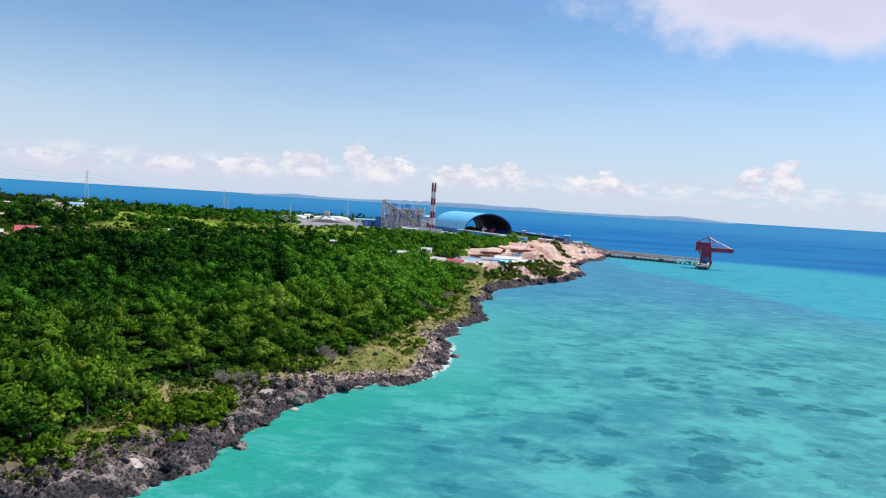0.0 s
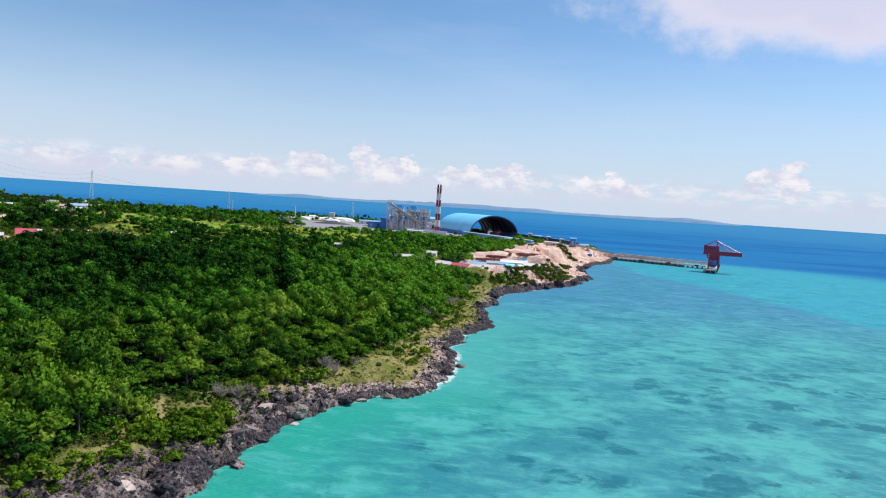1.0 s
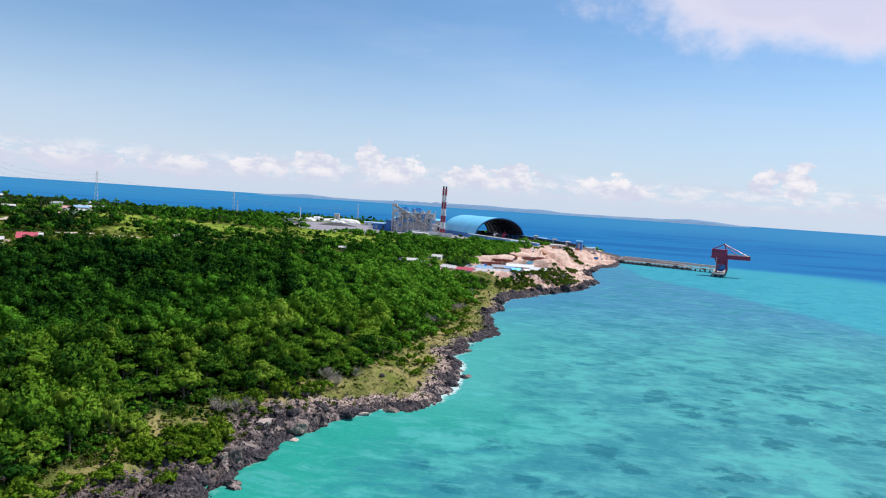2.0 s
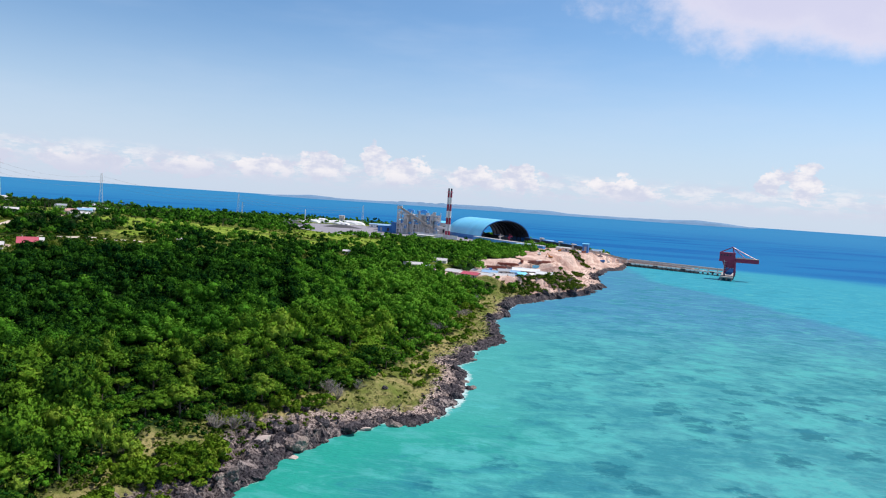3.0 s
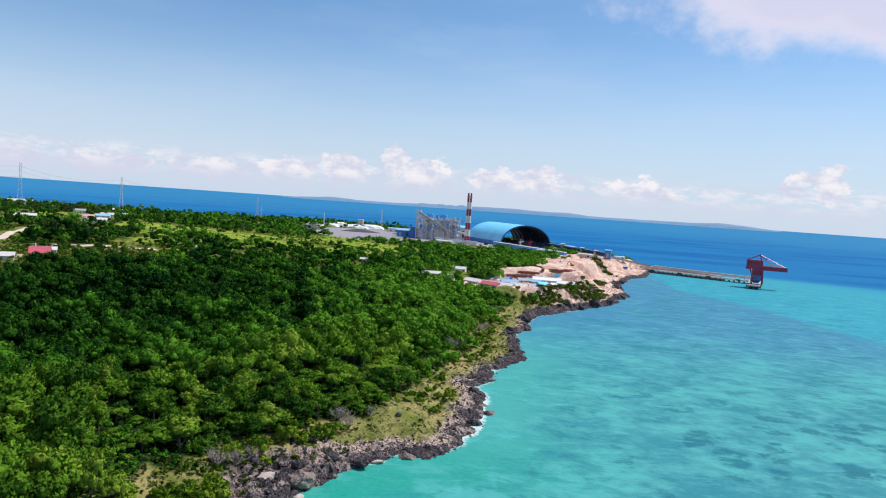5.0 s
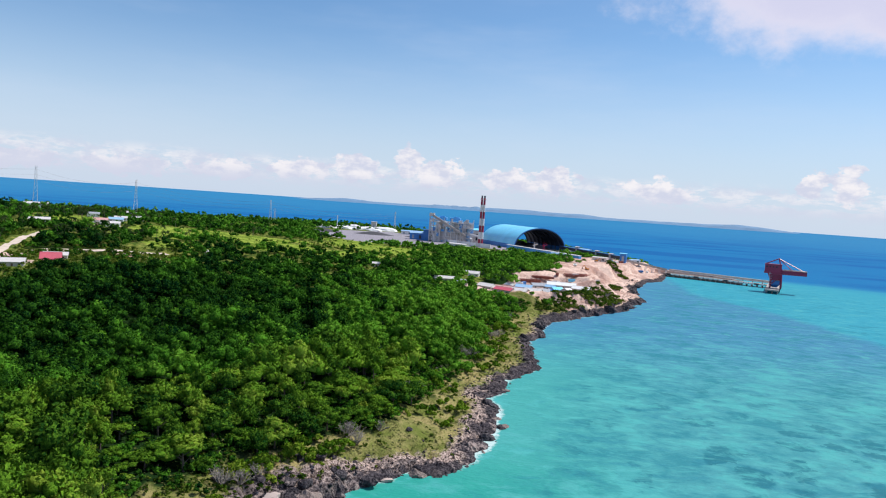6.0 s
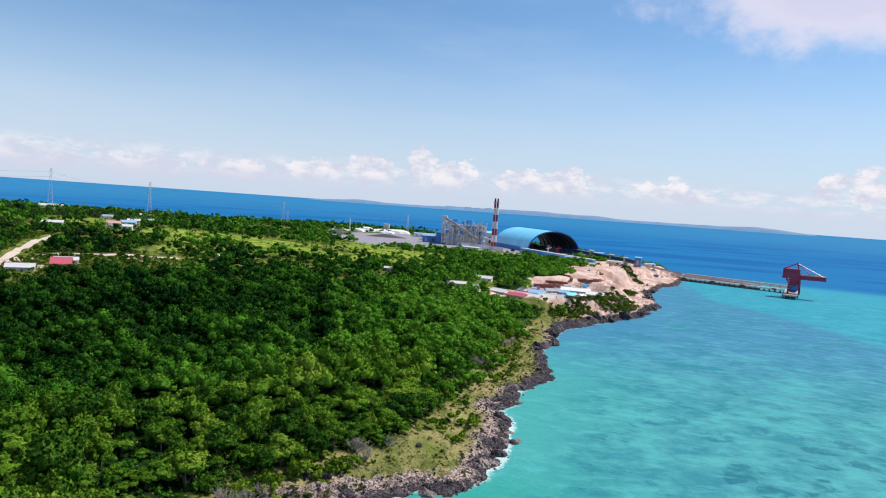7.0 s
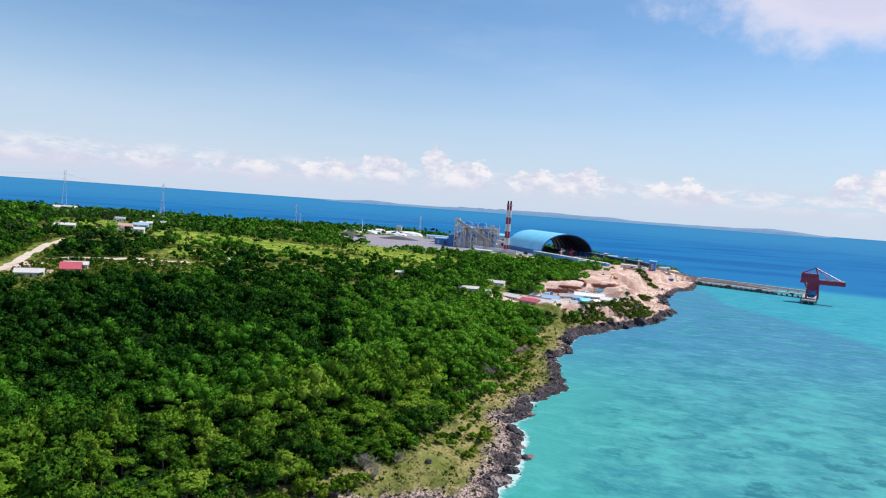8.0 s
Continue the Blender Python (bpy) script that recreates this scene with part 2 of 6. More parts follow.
def make_ground():
    """Rock at the shore, grass above it, forest floor with shade painted in, cleared earth and coal yard by the zones
    stored on the sheet.
    """
    m, nt = material("island_ground")
    pos = nd(nt, "ShaderNodeNewGeometry").outputs["Position"]
    att = lambda n: nd(nt, "ShaderNodeAttribute", attribute_name=n).outputs["Fac"]
    rock, fine = rock_colour(nt, pos)
    n1 = noise_tex(nt, pos, 0.09, 5.0, 0.6)
    n2 = noise_tex(nt, pos, 0.6, 5.0, 0.65)
    grass = mixc(nt, ramp01(nt, n1, 0.35, 0.65), (0.14, 0.17, 0.04), (0.34, 0.285, 0.125))
    grass = mixc(nt, mth(nt, "MULTIPLY", ramp01(nt, n2, 0.5, 0.75), 0.7), grass, (0.1, 0.14, 0.03))
    grass = mixc(nt, ramp01(nt, att("inland"), 60.0, 110.0), grass, mixc(nt, ramp01(nt, noise_tex(nt, pos, 0.2, 5.0, 0.7), 0.36, 0.64), (0.03, 0.08, 0.012), (0.24, 0.25, 0.06)))
    # forest floor darkened in its colour to deepen the shade between trees
    shaded_soil = mixc(nt, n2, (0.008, 0.024, 0.008), (0.02, 0.045, 0.012))
    earth = mixc(nt, ramp01(nt, noise_tex(nt, pos, 0.035, 6.0, 0.7), 0.38, 0.6), (0.46, 0.29, 0.24), (0.72, 0.535, 0.45))
    earth = mixc(nt, mth(nt, "MULTIPLY", ramp01(nt, n2, 0.5, 0.65), 0.6), earth, (0.27, 0.17, 0.135))
    yard = mixc(nt, n2, (0.19, 0.18, 0.21), (0.38, 0.36, 0.4))
    mead = mixc(nt, ramp01(nt, n1, 0.35, 0.65), (0.1, 0.18, 0.015), (0.3, 0.37, 0.065))
    mead = mixc(nt, mth(nt, "MULTIPLY", ramp01(nt, noise_tex(nt, pos, 0.16, 5.0, 0.7), 0.48, 0.66), 0.8), mead, (0.045, 0.1, 0.012))
    mead = mixc(nt, mth(nt, "MULTIPLY", ramp01(nt, n2, 0.56, 0.7), 0.5), mead, (0.36, 0.29, 0.14))
    wob = mth(nt, "MULTIPLY", mth(nt, "SUBTRACT", n2, 0.5), 10.0)
    far_y = ramp01(nt, nd(nt, "ShaderNodeSeparateXYZ", (pos,)).outputs[1], 300.0, 400.0)
    inl = mth(nt, "ADD", mth(nt, "ADD", mth(nt, "ADD", att("inland"), mth(nt, "MULTIPLY", ramp01(nt, nd(nt, "ShaderNodeSeparateXYZ", (pos,)).outputs[1], 225.0, 250.0), 5.0)), mth(nt, "MULTIPLY", far_y, 3.0)), wob)
    # spray-washed black rock below, bleached rock above it, then grass
    bleached = mixc(nt, ramp01(nt, fine, 0.4, 0.58), (0.08, 0.055, 0.05), (0.62, 0.48, 0.42))
    pale = mth(nt, "ADD", 0.25, mth(nt, "MULTIPLY", ramp01(nt, nd(nt, "ShaderNodeSeparateXYZ", (pos,)).outputs[1], 205.0, 245.0), 0.68))
    col = mixc(nt, mth(nt, "MULTIPLY", ramp01(nt, mth(nt, "ADD", mth(nt, "ADD", att("inland"), wob), mth(nt, "MULTIPLY", mth(nt, "SUBTRACT", n1, 0.5), 30.0)), mth(nt, "ADD", 3.2, mth(nt, "MULTIPLY", far_y, 3.0)), mth(nt, "ADD", 9.0, mth(nt, "MULTIPLY", far_y, 3.0))), pale), rock, bleached)
    col = mixc(nt, ramp01(nt, inl, 13.5, 18.0), col, grass)
    col = mixc(nt, att("wood"), col, shaded_soil)
    edge = lambda n: ramp01(nt, mth(nt, "ADD", att(n), mth(nt, "MULTIPLY", mth(nt, "SUBTRACT", n2, 0.5), 0.5)), 0.35, 0.65)
    col = mixc(nt, edge("meadow"), col, mead)
    col = mixc(nt, edge("bare"), col, earth)
    col = mixc(nt, edge("yard"), col, yard)
    h = mth(nt, "ADD", fine, n2)
    p = nd(nt, "ShaderNodeBsdfPrincipled", {"Base Color": col, "Roughness": 0.95, "Specular IOR Level": 0.0, "Normal": bumped(nt, h, 0.9, 0.7)})
    finish(nt, p.outputs[0])
    return m


def make_sea():
    """Clear shallow water over sand and reef: pale by the shore, reef patches, deep blue far out, paler blue beyond."""
    m, nt = material("sea_water")
    pos = nd(nt, "ShaderNodeNewGeometry").outputs["Position"]
    off = nd(nt, "ShaderNodeAttribute", attribute_name="offshore").outputs["Fac"]
    sepp = nd(nt, "ShaderNodeSeparateXYZ", (pos,))
    patch = noise_tex(nt, stretch(nt, pos, 0.03, 0.034, 1, 12), 1.0, 5.0, 0.52, 0.4)
    small = noise_tex(nt, stretch(nt, pos, 0.115, 0.125, 1, 40), 1.0, 5.0, 0.6, 0.4)
    broad = noise_tex(nt, stretch(nt, pos, 0.0022, 0.005, 1, -20), 1.0, 4.0, 0.5)
    lagoon = nd(nt, "ShaderNodeAttribute", attribute_name="lagoon").outputs["Fac"]
    deep = nd(nt, "ShaderNodeAttribute", attribute_name="deep").outputs["Fac"]
    wobble = mth(nt, "MULTIPLY", mth(nt, "SUBTRACT", patch, 0.5), 0.9)
    mixv = mth(nt, "ADD", mth(nt, "MULTIPLY", patch, 0.55), mth(nt, "MULTIPLY", small, 0.45))
    # pale sand by the shore, then seagrass flats, then the brighter outer lagoon
    inshore = mixc(nt, ramp01(nt, sepp.outputs[1], 205.0, 290.0), (0.02, 0.285, 0.222), (0.055, 0.31, 0.29))
    col = mixc(nt, ramp01(nt, off, 8.0, 75.0), inshore, (0.062, 0.28, 0.3))
    col = mixc(nt, ramp01(nt, sepp.outputs[1], 330.0, 560.0), col, (0.052, 0.195, 0.32))
    col = mixc(nt, ramp01(nt, mth(nt, "ADD", lagoon, mth(nt, "MULTIPLY", wobble, 0.5)), 0.3, 0.7), col, (0.035, 0.275, 0.36))
    near = ramp01(nt, deep, 0.45, 0.0)
    weed = mth(nt, "MULTIPLY", mth(nt, "MULTIPLY", ramp01(nt, mth(nt, "ADD", mixv, mth(nt, "MULTIPLY", ramp01(nt, sepp.outputs[1], 420.0, 180.0), 0.05)), 0.47, 0.63), near), ramp01(nt, off, 8.0, 40.0))
    weed = mth(nt, "MULTIPLY", weed, mth(nt, "SUBTRACT", 0.75, mth(nt, "MULTIPLY", lagoon, 0.55)))
    col = mixc(nt, weed, col, (0.02, 0.18, 0.22))
    # reef heads: dark ragged patches of their own size, in loose fields
    warp = nd(nt, "ShaderNodeTexNoise", {"Vector": pos, "Scale": 0.16, "Detail": 4.0, "Roughness": 0.6}).outputs["Color"]
    bent = nd(nt, "ShaderNodeVectorMath", (pos, nd(nt, "ShaderNodeVectorMath", (warp, (14.0, 14.0, 0.0)), operation="MULTIPLY").outputs[0]), operation="ADD").outputs[0]
    cellv = nd(nt, "ShaderNodeTexVoronoi", {"Vector": stretch(nt, bent, 1, 1, 0, 20), "Scale": 0.08, "Randomness": 1.0})
    reach = mth(nt, "MULTIPLY", nd(nt, "ShaderNodeSeparateXYZ", (cellv.outputs["Color"],)).outputs[0], 0.56)
    field = ramp01(nt, noise_tex(nt, stretch(nt, pos, 0.012, 0.012, 1, 0), 1.0, 3.0, 0.5), 0.27, 0.46)
    spots = ramp01(nt, mth(nt, "SUBTRACT", mth(nt, "MULTIPLY", reach, field), cellv.outputs["Distance"]), -0.1, 0.1)
    spots = mth(nt, "MULTIPLY", mth(nt, "MULTIPLY", spots, ramp01(nt, sepp.outputs[1], 480.0, 230.0)), ramp01(nt, off, 14.0, 45.0))
    col = mixc(nt, mth(nt, "MULTIPLY", spots, 0.85), col, (0.01, 0.125, 0.165))
    sand = mth(nt, "MULTIPLY", mth(nt, "MULTIPLY", ramp01(nt, mixv, 0.49, 0.4), near), mth(nt, "SUBTRACT", 0.7, mth(nt, "MULTIPLY", lagoon, 0.4)))
    sand = mth(nt, "MULTIPLY", sand, ramp01(nt, sepp.outputs[1], 640.0, 340.0))
    col = mixc(nt, sand, col, (0.07, 0.36, 0.35))
    col = mixc(nt, ramp01(nt, mth(nt, "ADD", deep, mth(nt, "MULTIPLY", wobble, 0.25)), 0.25, 0.75), col, (0.006, 0.135, 0.325))
    col = mixc(nt, mth(nt, "MULTIPLY", ramp01(nt, broad, 0.45, 0.6), mth(nt, "MULTIPLY", ramp01(nt, deep, 0.6, 1.0), 0.8)), col, (0.002, 0.085, 0.28))
    # colour mixes to a paler blue with distance from the origin
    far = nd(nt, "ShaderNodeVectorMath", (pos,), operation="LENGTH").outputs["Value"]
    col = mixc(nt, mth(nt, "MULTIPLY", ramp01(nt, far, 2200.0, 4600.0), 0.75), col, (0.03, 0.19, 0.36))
    foam_n = noise_tex(nt, pos, 0.55, 5.0, 0.7)
    surf = mth(nt, "MULTIPLY", ramp01(nt, sepp.outputs[1], 238.0, 262.0), ramp01(nt, sepp.outputs[1], 345.0, 310.0))
    foam = mth(nt, "MULTIPLY", ramp01(nt, mth(nt, "SUBTRACT", mth(nt, "ADD", off, mth(nt, "MULTIPLY", foam_n, 7.0)), mth(nt, "MULTIPLY", surf, mth(nt, "MULTIPLY", noise_tex(nt, pos, 0.16, 4.0), 2.6))), 4.6, 2.6), 0.6)
    foam = mth(nt, "MULTIPLY", foam, mth(nt, "MAXIMUM", mth(nt, "MULTIPLY", surf, 0.9), mth(nt, "MULTIPLY", ramp01(nt, noise_tex(nt, pos, 0.06, 3.0), 0.46, 0.58), 0.8)))
    streak = noise_tex(nt, stretch(nt, pos, 0.042, 0.095, 1, 4), 1.0, 5.0, 0.65, 1.4)
    col = mixc(nt, mth(nt, "MULTIPLY", mth(nt, "MULTIPLY", ramp01(nt, streak, 0.5, 0.68), near), 0.5), col, (0.085, 0.37, 0.36))
    col = mixc(nt, mth(nt, "MULTIPLY", mth(nt, "MULTIPLY", ramp01(nt, streak, 0.48, 0.34), ramp01(nt, off, 4.0, 25.0)), mth(nt, "MULTIPLY", near, 0.42)), col, (0.02, 0.17, 0.235))
    ripple = noise_tex(nt, stretch(nt, pos, 0.36, 0.48, 1, 30), 1.0, 5.0, 0.7, 0.6)
    col = mixc(nt, mth(nt, "MULTIPLY", ramp01(nt, ripple, 0.5, 0.72), 0.2), col, (0.012, 0.12, 0.18))
    col = mixc(nt, mth(nt, "MULTIPLY", ramp01(nt, ripple, 0.48, 0.32), 0.18), col, (0.09, 0.33, 0.37))
    col = mixc(nt, foam, col, (0.8, 0.84, 0.84))
    w1 = noise_tex(nt, stretch(nt, pos, 0.5, 1.1, 1, 15), 1.0, 4.0, 0.6)
    w2 = noise_tex(nt, stretch(nt, pos, 0.06, 0.16, 1, 15), 1.0, 4.0, 0.6)
    bump = bumped(nt, mth(nt, "ADD", w1, mth(nt, "MULTIPLY", w2, 3.0)), 0.5, 0.6)
    body = nd(nt, "ShaderNodeBsdfDiffuse", {"Color": col, "Normal": bump})
    glint = nd(nt, "ShaderNodeBsdfGlossy", {"Color": (0.9, 0.95, 1, 1), "Roughness": 0.25, "Normal": bump})
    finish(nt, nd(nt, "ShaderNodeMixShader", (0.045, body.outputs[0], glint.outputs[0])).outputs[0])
    return m


M_ROCK, M_GROUND, M_SEA = make_rock(), make_ground(), make_sea()

# ---- terrain ----
COAST = [(-190, -700), (-150, -200), (-112, 40), (-90, 100), (-72, 128), (-61, 141), (-59, 147), (-55, 150), (-53, 156), (-51, 162), (-53, 168),
         (-48, 173), (-49.5, 182), (-46, 189), (-44.5, 197), (-46, 204), (-41.5, 209.5), (-36, 216), (-31, 226), (-24, 232), (-20, 238), (-9, 240),
         (-4.5, 247), (-0.5, 257), (2.5, 274), (4, 292), (6.5, 316), (1, 327), (7, 336), (11.5, 357), (20, 376), (26.5, 392), (26, 430), (26, 461),
         (35, 482), (38, 515), (46, 541), (63, 564), (87, 597), (116, 633), (125, 664), (150, 716), (134, 728), (153, 770), (144, 795), (170, 846),
         (192, 915), (216, 939), (241, 1024), (258, 1055), (278, 1085)]
FAR = [(272, 1130), (250, 1210), (225, 1320), (150, 1470), (10, 1600), (-170, 1720), (-450, 1780), (-700, 1600), (-1100, 1500), (-1700, 1480), (-2600, 1480),
       (-2600, -700)]
TABLE = np.random.default_rng(7).random((256, 256))


def vnoise(x, y):
    xi, yi = np.floor(x).astype(int), np.floor(y).astype(int)
    u, v = x - xi, y - yi
    u, v = u * u * (3 - 2 * u), v * v * (3 - 2 * v)
    a, b = TABLE[xi & 255, yi & 255], TABLE[(xi + 1) & 255, yi & 255]
    c_, d_ = TABLE[xi & 255, (yi + 1) & 255], TABLE[(xi + 1) & 255, (yi + 1) & 255]
    return (a * (1 - u) + b * u) * (1 - v) + (c_ * (1 - u) + d_ * u) * v


def fbm(x, y, octaves=4, gain=0.5):
    total, amp, norm = 0.0, 1.0, 0.0
    for i in range(octaves):
        total = total + amp * vnoise(x * 2 ** i + 17.3 * i, y * 2 ** i + 9.1 * i)
        norm += amp
        amp *= gain
    return total / norm


def ss(v, lo, hi):
    t = np.clip((v - lo) / (hi - lo), 0, 1)
    return t * t * (3 - 2 * t)


def line_distance(x, y, pts):
    best = np.full(x.shape, 1e9)
    for (ax, ay), (bx, by) in zip(pts[:-1], pts[1:]):
        dx, dy = bx - ax, by - ay
        t = np.clip(((x - ax) * dx + (y - ay) * dy) / (dx * dx + dy * dy), 0, 1)
        best = np.minimum(best, (x - ax - t * dx) ** 2 + (y - ay - t * dy) ** 2)
    return np.sqrt(best)


def inside(x, y, pts):
    hit = np.zeros(x.shape, bool)
    for (ax, ay), (bx, by) in zip(pts, pts[1:] + pts[:1]):
        if ay != by:
            hit ^= ((ay > y) != (by > y)) & (x < (bx - ax) * (y - ay) / (by - ay) + ax)
    return hit


def shore(x, y):
    """Distance inland from the waterline (negative at sea), and from the far coast."""
    sign = np.where(inside(x, y, COAST + FAR), 1.0, -1.0)
    d_near = line_distance(x, y, COAST)
    d_far = line_distance(x, y, [COAST[-1]] + FAR[:-1])
    d = sign * np.minimum(d_near, d_far)
    wob = (fbm(x / 7, y / 7, 3) - 0.5) * 6
    return d + wob * ss(np.abs(d), 90, 10), sign * d_far


def oval(x, y, cx, cy, rx, ry, turn=0.0):
    """Over 1 inside an oval zone, falling off outside."""
    c_, s_ = math.cos(radians(turn)), math.sin(radians(turn))
    u, v = (x - cx) * c_ + (y - cy) * s_, -(x - cx) * s_ + (y - cy) * c_
    return 2 - np.sqrt((u / rx) ** 2 + (v / ry) ** 2)


def zones(x, y):
    """Weights of cleared earth, coal yard and meadow, 0 to 1."""
    n = (fbm(x / 40 + 3, y / 40, 3) - 0.5) * 0.5
    bare = np.maximum.reduce([oval(x, y, 70, 640, 52, 80, 25), oval(x, y, 18, 604, 44, 26, -25), oval(x, y, 124, 780, 62, 150, -8), oval(x, y, 175, 930, 76, 120, -25),
                              oval(x, y, 235, 1040, 50, 70, -30), oval(x, y, 90, 1000, 120, 26, 0),
                              oval(x, y, -294, 435, 9, 24, 20), oval(x, y, -271, 423, 17, 6, 25), oval(x, y, -253, 515, 15, 8, 0), oval(x, y, -405, 712, 26, 10, 20)]) + n
    yard = np.maximum(oval(x, y, -160, 1150, 140, 180, 10), oval(x, y, 20, 1150, 130, 110, 0)) + n * 0.6
    mead = np.maximum.reduce([oval(x, y, -142, 865, 62, 68, 30), oval(x, y, -118, 825, 55, 40, 20), oval(x, y, -262, 612, 32, 30, 0), oval(x, y, -330, 760, 60, 55, 20),
                              oval(x, y, -250, 800, 50, 26, 10), oval(x, y, -480, 850, 45, 60, 0), oval(x, y, -170, 720, 60, 30, 20),
                              oval(x, y, -330, 690, 40, 32, 10), oval(x, y, -250, 745, 60, 38, 10), oval(x, y, -205, 690, 40, 25, 20), oval(x, y, -190, 925, 50, 28, 15),
                              oval(x, y, -460, 760, 40, 40, 0)]) + n * 1.6
    return ss(bare, 0.85, 1.15), ss(yard, 0.85, 1.15), ss(mead, 0.85, 1.15)


def height(x, y, rough=True):
    d, d_far = shore(x, y)
    bare, yard, mead = zones(x, y)
    plateau = 20 + (17.5 - 6.5 * ss(y, 740, 980)) * ss(-x, 30, 520) * ss(y, 60, 420) * ss(y, 1450, 1000) + (fbm(x / 140, y / 140, 3) - 0.5) * 7 * ss(y, 700, 400)
    cliff = 3.4 - 1.8 * ss(y, 205, 240) * ss(y, 520, 470) + 1.6 * ss(y, 470, 560)
    cliff = cliff * (0.75 + 0.5 * fbm(x / 14, y / 14 + 40, 2))
    quarry = ss(y, 540, 600) * ss(x, -20, 30)
    shelf = 11 + 5 * ss(y, 240, 300)
    length = 62
    h = cliff * ss(d, 0, 5.5) + (plateau - cliff) * (1 - np.exp(-np.maximum(d - shelf, 0) / length))
    gully = np.abs(fbm(x / 22 + 11, y / 22, 4, 0.6) - 0.5) * 40
    terrace = np.floor(fbm(x / 26 + 4, y / 26, 3) * 7) * 1.1
    face = cliff * 0.5 * ss(d, 0, 4) + (1.2 * fbm(x / 15, y / 15, 3) + terrace * 0.6) * ss(d, 3, 12) + (plateau - 4.5) * ss(d + gully - 9 + 15 * ss(y, 720, 650), 20, 44)
    h = h * (1 - quarry) + face * quarry
    h = h * (0.12 + 0.88 * (1 - np.exp(-np.maximum(d_far, 0) / 75)))
    flat = np.maximum(yard, 0) * ss(d, 20, 60)
    h = h * (1 - flat) + 20 * flat
    camp = ss(oval(x, y, 36, 634, 62, 46, 45), 0.9, 1.25)
    h = h * (1 - camp) + 14.0 * camp
    if rough:
        band = ss(d, -6, 1) * ss(d, 26, 14)
        amp = 3.2 - 1.7 * ss(y, 220, 260)
        crag = np.abs(fbm(x / 5, y / 5, 4, 0.65) - 0.5) * 2
        h = h + band * amp * (0.6 - 1.9 * crag) + band * 1.3 * (fbm(x / 2.2, y / 2.2, 2) - 0.5)
        h = h + ss(d, 10, 40) * ((fbm(x / 25, y / 25, 3) - 0.5) * 3 * (1 - flat))
        h = h + quarry * bare * (np.abs(fbm(x / 9, y / 9, 4) - 0.5) * -5 + 1.0) * ss(d, 5, 20) * ss(d, 80, 50)
        run = (0.5 * x + 0.87 * y)
        h = h + quarry * bare * (fbm(run / 6, d / 45, 3) - 0.5) * 6.5 * ss(d, 12, 24) * ss(d, 64, 42)
    return np.where(d < 0, np.minimum(h, 0) + np.maximum(d * 0.35, -5), h)


def ground_z(x, y):
    return float(height(np.array([float(x)]), np.array([float(y)]))[0])


# ---- where trees stand ----
ROAD = [(-268, 360), (-281, 388), (-290, 410), (-298, 427), (-305, 442), (-315, 462), (-328, 487), (-345, 521), (-358, 548), (-370, 580)]
LANE = [(-299, 470), (-297, 492), (-280, 514), (-270, 528), (-257, 537), (-249, 552)]
CLEAR = [(-267, 438, 17), (-265, 401, 12), (-396, 705, 28), (-434, 797, 14), (-35, 600, 9), (-18, 657, 11), (-443, 863, 10), (-479, 829, 10),
         (-702, 1045, 18), (-432, 661, 12), (-189, 631, 9), (-104, 646, 5), (-229, 579, 4), (12, 594, 13), (32, 594, 13), (-1, 610, 10), (56, 628, 20), (-62, 1050, 25), (-20, 1022, 22)]


def openness(x, y):
    """1 where low scrub keeps the view open over roads and houses, 0 in the tall wood."""
    o = np.zeros(x.shape)
    for hx, hy, hr in CLEAR:
        k_ = (46 if hx < -80 else 24) / math.hypot(hx, hy)
        d = line_distance(x, y, [(hx, hy), (hx * (1 - k_), hy * (1 - k_))])
        o = np.maximum(o, ss(d, hr * 1.5, hr * 0.8))
    o = np.maximum(o, ss(line_distance(x, y, [(-200, 800), (-90, 740)]), 40, 20))
    for line, reach in ((ROAD, 42), (LANE, 112)):
        for k_ in range(6, reach, 12):
            o = np.maximum(o, ss(line_distance(x - 0.45 * k_, y + 0.88 * k_, line), 16, 9))
    return o


def wooded(x, y):
    """How thickly trees stand at a place, 0 to 1."""
    d, d_far = shore(x, y)
    bare, yard, mead = zones(x, y)
    line = np.interp(y, [100, 140, 158, 185, 202, 214, 237, 256, 282, 310, 336, 370, 404, 450, 518, 560], [14, 16, 22, 26, 23, 18, 21, 26, 28, 25, 19, 26, 32, 26, 19, 17])
    edge = ss(d - line + (fbm(x / 9, y / 9, 3) - 0.5) * 20, -1, 6)
    open_land = ss(y + 0.45 * x, 330, 450) * ss(-x, 60, 140)
    clumps = 1 - 0.75 * open_land * ss(fbm(x / 28 + 31, y / 28, 3), 0.58, 0.42)
    dens = edge * (1 - np.maximum(np.maximum(bare, yard), mead * 0.93)) * clumps * 1.0
    for hx, hy, hr in CLEAR:
        dens = dens * ss(np.hypot(x - hx, y - hy), hr * 0.8, hr * 1.1)
    dens = dens * (1 - 0.7 * openness(x, y))
    dens = dens * ss(line_distance(x, y, ROAD), 5, 8) * ss(line_distance(x, y, LANE), 4, 6)
    return dens * (d > 8)


